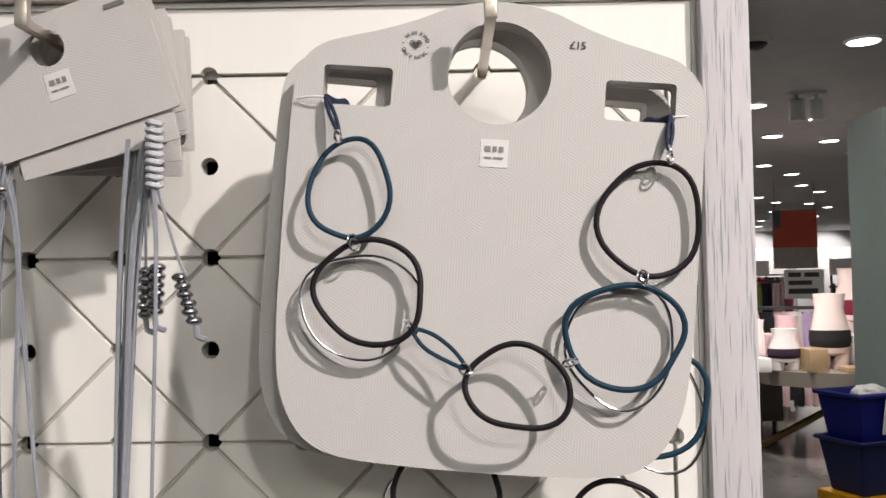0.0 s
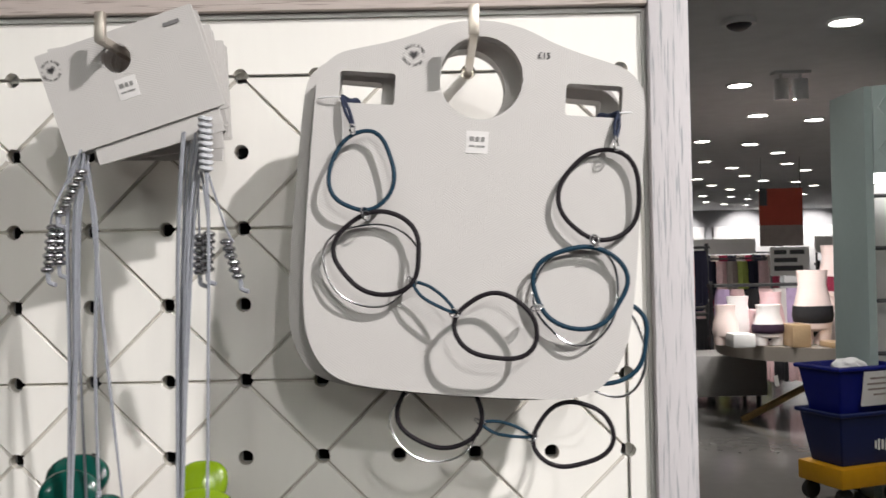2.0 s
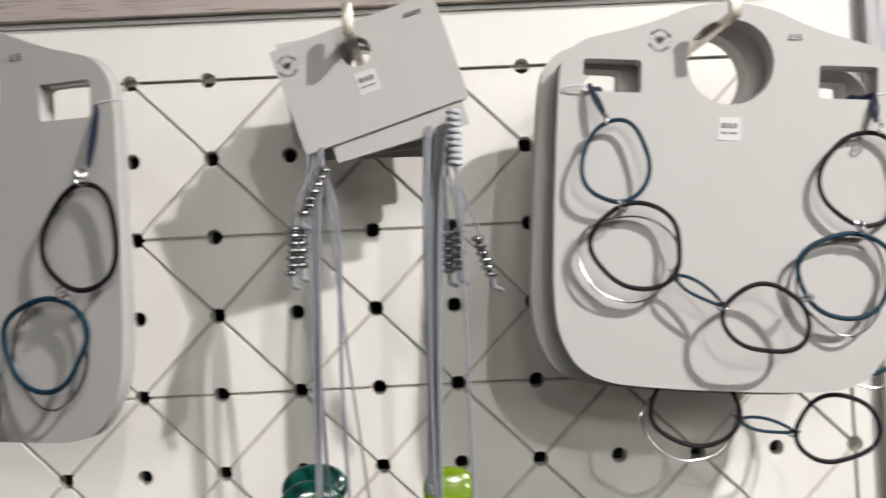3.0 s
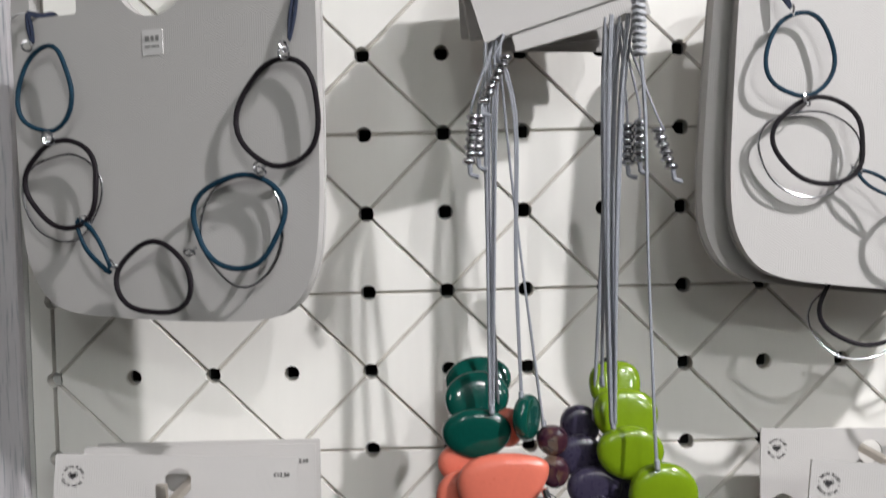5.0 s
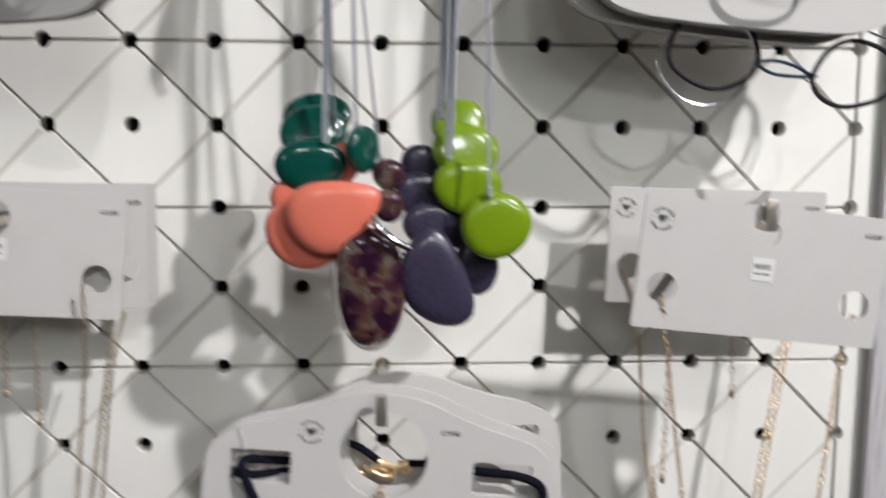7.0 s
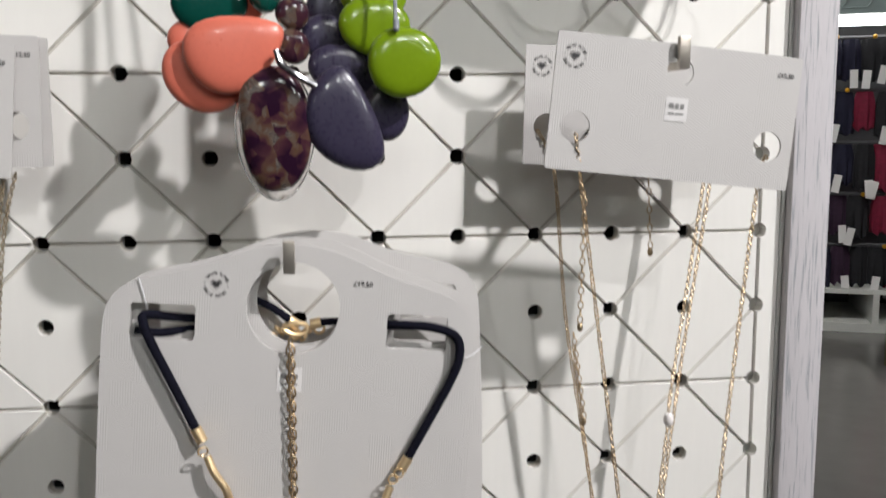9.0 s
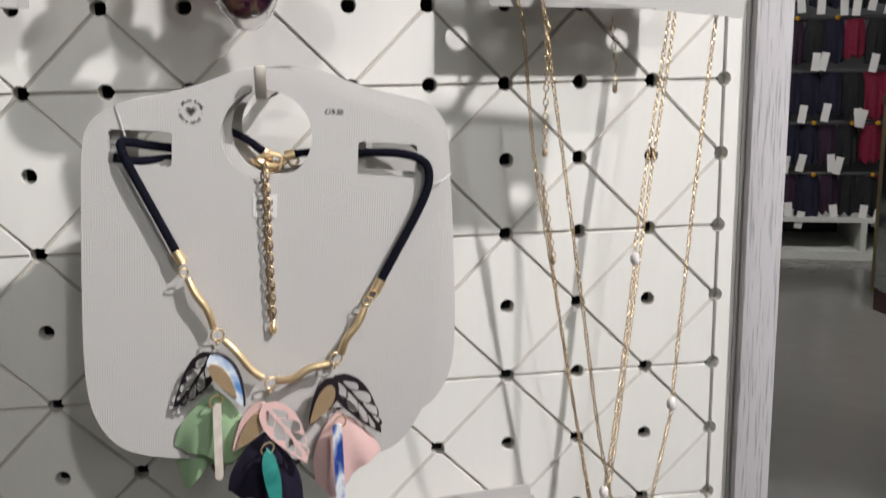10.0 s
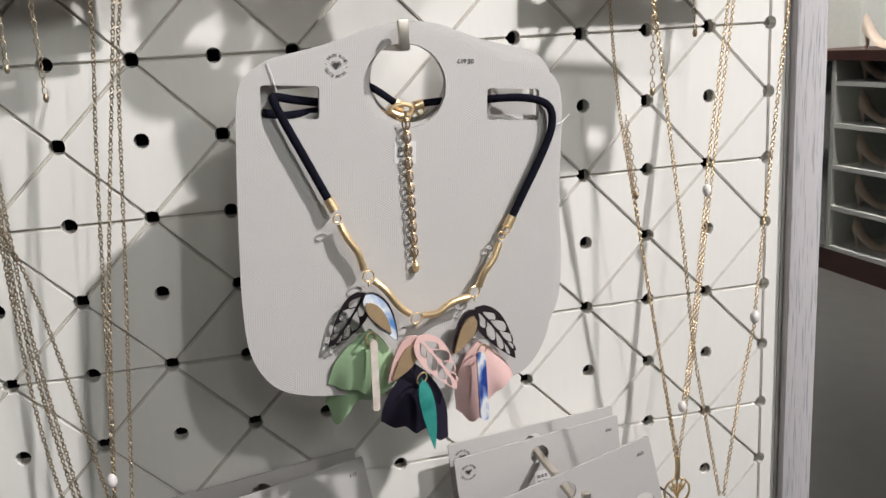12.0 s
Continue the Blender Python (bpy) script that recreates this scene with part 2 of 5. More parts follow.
def smooth_path(points, per=8, closed=False):
    """A Catmull-Rom line through the points."""
    p = [Vector(q) for q in points]
    n = len(p)
    out = []
    for i in range(n if closed else n - 1):
        a, b, c, d = (p[(i + k) % n] if closed else p[min(max(i + k, 0), n - 1)] for k in (-1, 0, 1, 2))
        for s in range(per):
            t = s / per
            out.append(0.5 * (2 * b + (c - a) * t + (2 * a - 5 * b + 4 * c - d) * t * t + (3 * b - a - 3 * c + d) * t ** 3))
    if not closed:
        out.append(p[-1])
    return out


def tube(bm, path, radius, closed=False, sides=8, flat=1.0):
    """A tube along a path; radius may be a function of the step."""
    n = len(path)
    rings = []
    side = None
    for i, p in enumerate(path):
        a, b = (path[i - 1], path[(i + 1) % n]) if closed else (path[max(i - 1, 0)], path[min(i + 1, n - 1)])
        d = (b - a).normalized() if (b - a).length > 1e-9 else Vector((0, 0, 1))
        if side is None:
            side = d.cross(Vector((0, 1, 0)))
            side = side if side.length > 0.1 else d.cross(Vector((1, 0, 0)))
        side = (side - d * side.dot(d)).normalized()
        up = d.cross(side)
        r = radius(i) if callable(radius) else radius
        rings.append([bm.verts.new(p + r * (math.cos(k * math.tau / sides) * side + flat * math.sin(k * math.tau / sides) * up)) for k in range(sides)])
    for i in range(n if closed else n - 1):
        q, w = rings[i], rings[(i + 1) % n]
        for k in range(sides):
            bm.faces.new((q[k], q[(k + 1) % sides], w[(k + 1) % sides], w[k]))
    if not closed:
        bm.faces.new(rings[0][::-1])
        bm.faces.new(rings[-1])
    return bm


def slab(bm, outline, holes, y0, y1, round_edge=0.0):
    """A plate in the xz plane between y0 (front) and y1, with an outline and holes given as (x, z) lists."""
    loops = [outline] + list(holes)
    fronts = []
    edges = []
    for lp in loops:
        vs = [bm.verts.new((x, y0, z)) for x, z in lp]
        fronts.append(vs)
        edges += [bm.edges.new((vs[i], vs[(i + 1) % len(vs)])) for i in range(len(vs))]
    made = bmesh.ops.triangle_fill(bm, use_beauty=True, use_dissolve=False, edges=edges, normal=(0, -1, 0))
    faces = [g for g in made["geom"] if isinstance(g, bmesh.types.BMFace)]
    for f in faces:
        f.normal_update()
        if f.normal.y > 0:
            f.normal_flip()
    twin = {}
    for vs in fronts:
        for v in vs:
            twin[v] = bm.verts.new((v.co.x, y1, v.co.z))
    for f in faces:
        bm.faces.new([twin[v] for v in reversed(f.verts)])
    for e in edges:
        f = next((g for g in e.link_faces), None)
        if f is None:
            continue
        a, b = next((l.vert, l.link_loop_next.vert) for l in f.loops if l.edge == e)
        bm.faces.new((b, a, twin[a], twin[b]))
    return bm


def circle(x, z, r, n=32, r2=None):
    return [(x + r * math.cos(k * math.tau / n), z + (r2 or r) * math.sin(k * math.tau / n)) for k in range(n)]


def rect(x0, x1, z0, z1, r=0.0, n=4):
    if not r:
        return [(x0, z0), (x1, z0), (x1, z1), (x0, z1)]
    out = []
    for cx, cz, a in ((x1 - r, z0 + r, -90), (x1 - r, z1 - r, 0), (x0 + r, z1 - r, 90), (x0 + r, z0 + r, 180)):
        out += [(cx + r * math.cos(radians(a + 90 * k / n)), cz + r * math.sin(radians(a + 90 * k / n))) for k in range(n + 1)]
    return out


def ring_path(cx, y, cz, rx, rz, wobble=0.06, seed=0, n=40, tilt=0.0, squeeze=0.0):
    """An uneven hand-bent loop in the xz plane."""
    rnd = random.Random(seed)
    ph = [rnd.uniform(0, math.tau) for _ in range(4)]
    out = []
    for k in range(n):
        a = k * math.tau / n
        r = 1 + wobble * (math.sin(2 * a + ph[0]) * 0.5 + math.sin(3 * a + ph[1]) * 0.7 + 0.25 * math.sin(5 * a + ph[2]))
        x, z = rx * r * math.cos(a), rz * r * math.sin(a)
        out.append(Vector((cx + x, y + tilt * z + squeeze * math.sin(2 * a + ph[3]), cz + z)))
    return out


def text_mesh(words, size, depth=0.0):
    """A flat mesh of words in the built-in font, in the xz plane, centred, facing -y."""
    cu = bpy.data.curves.new("words", "FONT")
    cu.body, cu.size, cu.align_x, cu.align_y = words, size, "CENTER", "CENTER"
    cu.resolution_u = 3
    cu.offset = size * 0.016
    ob = new("words", cu)
    bpy.context.view_layer.update()
    me = bpy.data.meshes.new_from_object(ob.evaluated_get(bpy.context.evaluated_depsgraph_get()))
    bpy.data.objects.remove(ob)
    me.transform(Matrix.Rotation(radians(90), 4, "X"))
    me.materials.clear()
    return me


def words_part(name, words, size, mat, parent, at, label=""):
    me = text_mesh(words, size)
    me.materials.append(mat)
    ob = new(name, me)
    ob.parent = parent
    ob.matrix_basis = Matrix.Translation(at)
    if label:
        ob["label"] = label
    return ob


def badge_mesh(radius):
    """A heart inside a ring of letters."""
    bm = bmesh.new()
    for k, ch in enumerate("SKIN KIND \u2022 SKIN KIND \u2022 "):
        if ch == " ":
            continue
        me = text_mesh(ch, radius * 0.42)
        a = math.radians(142 - k * 360 / 24)
        me.transform(Matrix.Translation((radius * math.cos(a), 0, radius * math.sin(a))) @ Matrix.Rotation(math.pi / 2 - a, 4, "Y"))
        bm.from_mesh(me)
        bpy.data.meshes.remove(me)
    heart = []
    for k in range(36):
        t = k * math.tau / 36
        heart.append((radius * 0.031 * 16 * math.sin(t) ** 3, radius * 0.031 * (13 * math.cos(t) - 5 * math.cos(2 * t) - 2 * math.cos(3 * t) - math.cos(4 * t)) + radius * 0.05))
    outer = [bm.verts.new((x, 0, z)) for x, z in heart]
    mid = [bm.verts.new((x * 0.86, 0, z * 0.86)) for x, z in heart]
    inner = [bm.verts.new((x * 0.7, 0, z * 0.7)) for x, z in heart]
    for i in range(36):
        j = (i + 1) % 36
        bm.faces.new((outer[i], outer[j], mid[j], mid[i]))
    bm.faces.new(inner)
    for f in bm.faces:
        f.normal_update()
        if f.normal.y > 0:
            f.normal_flip()
    me = bpy.data.meshes.new("badge")
    bm.to_mesh(me)
    bm.free()
    me.materials.append(INK)
    return me


BADGE = badge_mesh(0.0056)


def badge(parent, x, z, scale=1.0, y=-0.0004):
    ob = new("round_badge", BADGE)
    ob.parent = parent
    ob.matrix_basis = Matrix.LocRotScale((x, y, z), None, (scale,) * 3)
    ob["label"] = "printed heart inside a ring of letters"
    return ob


def maker_label(parent, x, z, y=0.0, scale=1.0, patch=True):
    """A small pale sticker with the maker's mark as plain shapes."""
    if patch:
        bm = bmesh.new()
        slab(bm, rect(x - 0.0063 * scale, x + 0.0063 * scale, z - 0.0063 * scale, z + 0.0063 * scale), [], y - 0.0003, y)
        parent = part("sticker", bm, STICKER, parent, "small smooth white sticker", smooth=False)
    bm = bmesh.new()
    s = scale
    for a, b, c, d, w in ((-4.4, 1.8, -1.7, 1.8, 2.6), (-0.9, 1.8, 1.1, 1.8, 2.6), (2.0, 1.8, 4.1, 1.8, 2.6), (-4.4, -2.2, -1.2, -2.2, 0.9), (-0.4, -2.2, 4.2, -2.2, 0.9)):
        p, q = Vector((a, 0, b)), Vector((c, 0, d))
        t = Vector((-(q - p).z, 0, (q - p).x)).normalized() * w / 2
        vs = [bm.verts.new((x + v.x * s / 1000, y - 0.0006, z + v.z * s / 1000)) for v in (p - t, q - t, q + t, p + t)]
        f = bm.faces.new(vs)
        f.normal_update()
        if f.normal.y > 0:
            f.normal_flip()
    part("maker_mark", bm, INK_PALE, parent, "plain dark maker's mark", smooth=False)


# ---- room ----


def structure(name, bm, mat, label, category="", smooth=False):
    return tagged(part(name, bm, mat, smooth=smooth), label, category, kind="structure")


FLOOR = material("grey_vinyl_floor", (0.165, 0.16, 0.154), 0.15, vary=0.06, scale=0.8, grain=9)
CEIL = material("grey_painted_ceiling", (0.72, 0.72, 0.73), 0.8, vary=0.08, scale=0.6)
WALL = material("grey_shop_wall", (0.45, 0.45, 0.46), 0.8, vary=0.06, scale=1.2)
WALL_WHITE = material("white_wall_panel", (0.78, 0.77, 0.76), 0.6, vary=0.04, scale=1.5)
structure("floor", boxes((-9, 13, -9, 27, -0.1, 0.0)), FLOOR, "polished grey vinyl shop floor", "floor")
structure("ceiling", boxes((-9, 13, -9, 27, CEILING, CEILING + 0.1)), CEIL, "grey painted shop ceiling", "ceiling")
structure("wall_north", boxes((-9, 13, 26, 26.2, 0, CEILING)), WALL, "grey rear shop wall", "wall")
structure("wall_south", boxes((-9, 13, -9.2, -9, 0, CEILING)), WALL_WHITE, "pale shop wall behind the visitor", "wall")
structure("wall_west", boxes((-9.2, -9, -9, 27, 0, CEILING)), WALL, "grey side shop wall", "wall")
structure("wall_east", boxes((13, 13.2, -9, 27, 0, CEILING)), WALL, "grey side shop wall", "wall")

GLOW = glow_material("lit_downlight", (1.0, 0.97, 0.92), 14)
RIM = material("white_lamp_rim", (0.75, 0.75, 0.75), 0.4)


def downlight(x, y):
    t = thing("ceiling_downlight", pose(x, y, CEILING), "round recessed lit white ceiling downlight", "ceiling light", "ceiling downlights")
    bm = bmesh.new()
    tube(bm, [Vector((0.1 * math.cos(k * math.tau / 20), 0.1 * math.sin(k * math.tau / 20), -0.004)) for k in range(20)], 0.012, closed=True, sides=6)
    part("rim", bm, RIM, t)
    bm = bmesh.new()
    bmesh.ops.create_cone(bm, cap_ends=True, segments=20, radius1=0.09, radius2=0.09, depth=0.01, matrix=Matrix.Translation((0, 0, -0.008)))
    part("lens", bm, GLOW, t, "glowing white lens")
    return t


first_light = downlight(2.66, 4.74)
for ix, x in enumerate((1.25, 2.66, 4.08, 5.5, 6.95)):
    for k in range(12):
        y = 0.95 + 1.9 * k + (0.5 if ix in (0, 3) else 0)
        if (ix, k) != (1, 2) and not (ix >= 2 and k < 2):
            copy_thing(first_light, pose(x, y, CEILING))
for ix, x in enumerate((1.95, 3.37, 4.79, 6.2, 7.7, 8.5)):
    for k in range(9):
        copy_thing(first_light, pose(x, 7.6 + 1.9 * k + (0.6 if ix % 2 else 0), CEILING))
# Unseen downlights added to house the fill lamps and three room lamps.
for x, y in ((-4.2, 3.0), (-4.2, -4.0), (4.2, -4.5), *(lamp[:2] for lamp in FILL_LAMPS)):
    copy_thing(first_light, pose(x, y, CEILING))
# The first three lamps are added out of view for general brightness.
for x, y in ((-4.2, 3.0), (-4.2, -4.0), (4.2, -4.5), (2.66, 2.85), (2.66, 6.64), (4.08, 8.6), (2.66, 12.3), (5.5, 14.5)):
    spot((x, y, CEILING - 0.03), (x, y, 0), 280 if y > 2 and x > 0 else 110, 150, 0.09, (1.0, 0.96, 0.9), 1.0)
# Added lamp at a downlight, turned to brighten the teal bay.
spot((1.25, 3.35, CEILING - 0.03), (3.5, 4.95, 1.5), 195, 78, 0.09, (1.0, 0.97, 0.93), 1.0)


def spot_fitting(x, y):
    t = thing("ceiling_spotlight", pose(x, y, CEILING), "twin white cylinder ceiling spotlight", "ceiling light")
    for dx in (-0.075, 0.075):
        bm = bmesh.new()
        bmesh.ops.create_cone(bm, cap_ends=True, segments=20, radius1=0.055, radius2=0.055, depth=0.16, matrix=Matrix.Translation((dx, 0, -0.14)))
        bmesh.ops.create_cone(bm, cap_ends=True, segments=12, radius1=0.012, radius2=0.012, depth=0.08, matrix=Matrix.Translation((dx, 0, -0.04)))
        part("cylinder", bm, RIM, t)
    part("base_plate", box(bmesh.new(), -0.14, 0.14, -0.05, 0.05, -0.02, 0.0, 0.004), RIM, t)


spot_fitting(2.9, 6.19)
spot((2.9, 6.15, 2.78), (3.5, 7.6, 0.9), 340, 50, 0.05)
dome = thing("dome_camera", pose(1.99, 4.68, CEILING), "black glossy dome security camera on the ceiling", "camera")
bm = bmesh.new()
bmesh.ops.create_uvsphere(bm, u_segments=20, v_segments=10, radius=0.085, matrix=Matrix.Diagonal((1, 1, 0.8, 1)))
part("dome", bm, BLACK_METAL, dome)
bm = bmesh.new()
bmesh.ops.create_cone(bm, cap_ends=True, segments=20, radius1=0.1, radius2=0.1, depth=0.03, matrix=Matrix.Translation((0, 0, -0.015)))
part("collar", bm, RIM, dome)

# ---- pegboard bay: routed white board in a limed oak frame ----
S, TOP, RH, G, ROWS = 0.05, 1.70, 0.0050, 0.0013, 20
display = thing("pegboard_display", pose(0, 0, 0), "white routed pegboard in a limed oak frame", "display board")


def arc(cx, cz, a0, a1, n=3):
    return [(cx + RH * math.cos(radians(a0 + (a1 - a0) * k / n)), cz + RH * math.sin(radians(a0 + (a1 - a0) * k / n))) for k in range(n + 1)]


def half_cell(sx, sz, g_hyp, g_leg, g_up):
    """The right-angled half of a cell with its square corner on a hole at the origin, in the quadrant of the signs."""
    deg = math.degrees(math.asin(g_leg / RH)), math.degrees(math.asin(g_up / RH)), math.degrees(math.asin(g_hyp / RH))
    pts = arc(0, 0, 90 - deg[1], deg[0]) + arc(S, 0, 180 - deg[0], 135 + deg[2], 2) + arc(0, S, -45 - deg[2], -90 + deg[1], 2)
    pts = [(x * sx, z * sz) for x, z in pts]
    return pts


def tile_mesh(cells, g_leg, g_up):
    """Quarters of a diamond tile with V-cut borders and round peg holes."""
    bm = bmesh.new()
    for sx, sz in cells:
        top = [bm.verts.new((x, 0, z)) for x, z in half_cell(sx, sz, G, g_leg, g_up)]
        low = [bm.verts.new((x, 0.0032, z)) for x, z in half_cell(sx, sz, 0.45 * G, 0.45 * g_leg, 0.45 * g_up)]
        bm.faces.new(top)
        for k in range(10):
            if (k == 3 and not g_leg) or (k == 9 and not g_up):
                continue
            j = (k + 1) % 10
            bm.faces.new((top[k], top[j], low[j], low[k]))
    bmesh.ops.remove_doubles(bm, verts=bm.verts[:], dist=1e-5)
    bmesh.ops.recalc_face_normals(bm, faces=bm.faces[:])
    flip = [f for f in bm.faces if f.normal.y > 0.01]
    if flip:
        bmesh.ops.reverse_faces(bm, faces=flip)
    me = bpy.data.meshes.new("board_tile")
    bm.to_mesh(me)
    bm.free()
    me.materials.append(BOARD)
    return me


def sheet_mesh(name, polys, y, depth, mat):
    """Flat polygons at y whose open borders run back by depth."""
    bm = bmesh.new()
    for poly in polys:
        f = bm.faces.new([bm.verts.new((x, y, z)) for x, z in poly])
        f.normal_update()
        if f.normal.y > 0:
            f.normal_flip()
    bmesh.ops.remove_doubles(bm, verts=bm.verts[:], dist=1e-5)
    if depth:
        rim = [e for e in bm.edges if len(e.link_faces) == 1]
        moved = bmesh.ops.extrude_edge_only(bm, edges=rim)
        bmesh.ops.translate(bm, vec=(0, depth, 0), verts=[g for g in moved["geom"] if isinstance(g, bmesh.types.BMVert)])
    bmesh.ops.recalc_face_normals(bm, faces=bm.faces[:])
    me = bpy.data.meshes.new(name)
    bm.to_mesh(me)
    bm.free()
    me.materials.append(mat)
    return me


base_polys, tile_meshes = [], {}
for c in range(13):
    for r in range(ROWS + 1):
        if (c + r) % 2:
            continue
        quads = [(sx, sz) for sx in (-1, 1) for sz in (-1, 1) if 0 <= c + sx <= 12 and 0 <= r - sz <= ROWS]
        x, z = (c - 6) * S, TOP - r * S
        for sx, sz in quads:
            base_polys.append([(x + px, z + pz) for px, pz in half_cell(sx, sz, 0, 0, 0)])
        groups = [[q for q in quads if q[1] == s] for s in (-1, 1)] if r % 2 == 0 else [quads]
        for some in groups:
            if not some:
                continue
            key = (tuple(some), r % 2, c in (0, 12))
            if key not in tile_meshes:
                tile_meshes[key] = tile_mesh(some, G if r % 2 == 0 else 0, G if c in (0, 12) else 0)
            ob = new("board_tile", tile_meshes[key])
            ob.parent = display
            ob.location = (x, 0, z)
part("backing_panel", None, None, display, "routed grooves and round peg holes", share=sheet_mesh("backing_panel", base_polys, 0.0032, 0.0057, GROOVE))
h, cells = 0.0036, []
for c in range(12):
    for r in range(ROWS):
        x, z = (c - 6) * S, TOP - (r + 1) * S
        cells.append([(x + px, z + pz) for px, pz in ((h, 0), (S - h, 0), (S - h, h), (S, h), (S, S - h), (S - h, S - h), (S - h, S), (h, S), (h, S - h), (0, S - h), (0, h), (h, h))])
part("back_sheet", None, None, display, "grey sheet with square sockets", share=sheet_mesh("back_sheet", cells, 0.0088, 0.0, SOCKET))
# Black sheet behind the sockets puts the cavity's shade into its colour.
part("dark_cavity", boxes((-0.32, 0.32, 0.03, 0.04, TOP - ROWS * S - 0.05, 1.80)), CAVITY_SHADE, display, smooth=False)
# Margins outside the outer rows of holes.
EDGE, HEAD = 0.314, 1.737
deg = math.degrees(math.asin(G / RH))
strip = []
for c in range(12):
    x = (c - 6) * S
    strip.append(arc(x, TOP, 90, deg) + arc(x + S, TOP, 180 - deg, 90) + [(x + S, HEAD), (x, HEAD)])
for s in (-1, 1):
    strip.append([(s * 0.3, HEAD), (s * 0.3, TOP + RH)] + [(s * (0.3 + px), TOP + pz) for px, pz in arc(0, 0, 90, 0)] + [(s * EDGE, TOP), (s * EDGE, HEAD)])
part("head_margin", None, None, display, share=sheet_mesh("head_margin", strip, 0.0, 0.009, BOARD))
for s in (-1, 1):
    strip = []
    for r in range(ROWS):
        z = TOP - r * S
        a = [(s * (0.3 + px), z + pz) for px, pz in arc(0, 0, 0 if r == 0 else -0.0, -90 + deg)]
        b = [(s * (0.3 + px), z - S + pz) for px, pz in arc(0, 0, 90 - deg, 0)]
        strip.append(a + b + [(s * EDGE, z - S), (s * EDGE, z)])
    part("side_margin", None, None, display, share=sheet_mesh("side_margin", strip, 0.0, 0.009, BOARD))
part("head_backing", boxes((-0.315, 0.315, 0.0092, 0.02, TOP, HEAD), (-0.315, -0.3, 0.0092, 0.02, TOP - ROWS * S, TOP), (0.3, 0.315, 0.0092, 0.02, TOP - ROWS * S, TOP)), SHEET, display, smooth=False)
# Frame: uprights, top rail, dark reveals, foot.
for s in (-1, 1):
    x0, x1 = sorted((s * 0.3172, s * 0.3435))
    part("upright", box(bmesh.new(), x0, x1, -0.0085, 0.045, 0.0, 2.05, 0.0012), POST_WOOD, display, "limed grey oak upright")
    x0, x1 = sorted((s * 0.3142, s * 0.317))
    part("reveal", boxes((x0, x1, -0.001, 0.02, 0.0, 1.74)), SHEET, display, smooth=False)
part("reveal", boxes((-0.314, 0.314, -0.002, 0.02, 1.7372, 1.7405)), SHEET, display, smooth=False)
part("top_rail", box(bmesh.new(), -0.317, 0.317, -0.0075, 0.045, 1.741, 2.05, 0.0012), RAIL_WOOD, display, "limed oak top rail, pinkish light kept in its colour")
part("foot_panel", box(bmesh.new(), -0.317, 0.317, -0.006, 0.045, 0.0, TOP - ROWS * S - 0.001, 0.0012), POST_WOOD, display, "limed oak foot panel")
part("rear_panel", boxes((-0.3435, 0.3435, 0.046, 0.06, 0.0, 2.05)), WALL_WHITE, display, smooth=False)

# ---- hooks ----


def hook(x, z, reach, label="brushed steel bar hook with upturned end"):
    t = thing("display_hook", pose(x, 0, z), label, "hook", "pegboard hooks")
    bm = bmesh.new()
    for p, q in ((Vector((0, 0.012, 0)), Vector((0, -reach * 0.5, -0.001))), (Vector((0, -reach * 0.5, -0.001)), Vector((0, -reach, -0.002)))):
        d = q - p
        m = Matrix.Translation((p + q) / 2) @ d.to_track_quat("Y", "Z").to_matrix().to_4x4()
        box(bm, -0.0024, 0.0024, -d.length / 2, d.length / 2, -0.0020, 0.0020, 0.0005, turn=m)
    arm = part("arm", bm, STEEL, t)
    part("tab", box(bmesh.new(), -0.0029, 0.0029, -reach - 0.0025, -reach + 0.0018, -0.0038, 0.0128, 0.0011), STEEL, arm, "upturned blunt end")
    bm = bmesh.new()
    bmesh.ops.create_cone(bm, cap_ends=True, segments=16, radius1=0.0045, radius2=0.0045, depth=0.006, matrix=Matrix.Translation((0, 0.008, 0)) @ Matrix.Rotation(radians(90), 4, "X"))
    part("peg", bm, STEEL, t)
    return t


first_hook = hook(0.2, 1.70, 0.107)
for x, z in ((0.0, 1.70), (-0.2, 1.70), (0.2, 1.40), (-0.2, 1.40), (0.0, 1.30), (0.1, 1.0), (-0.1, 1.0)):
    copy_thing(first_hook, pose(x, 0, z))

# ---- large necklace cards ----
HALF = [(0, 0.0325), (0.0136, 0.0312), (0.025, 0.0282), (0.038, 0.0226), (0.053, 0.0174), (0.0686, 0.0132), (0.080, 0.0095), (0.0882, 0.0025), (0.0922, -0.009), (0.0930, -0.045), (0.0928, -0.09), (0.0918, -0.125), (0.088, -0.150), (0.077, -0.168), (0.060, -0.1755), (0.030, -0.1776)]
OUTLINE = [(p.x, p.z) for p in smooth_path([(x, 0, z) for x, z in HALF] + [(0, 0, -0.178)] + [(-x, 0, z) for x, z in reversed(HALF[1:])], 5, closed=True)]


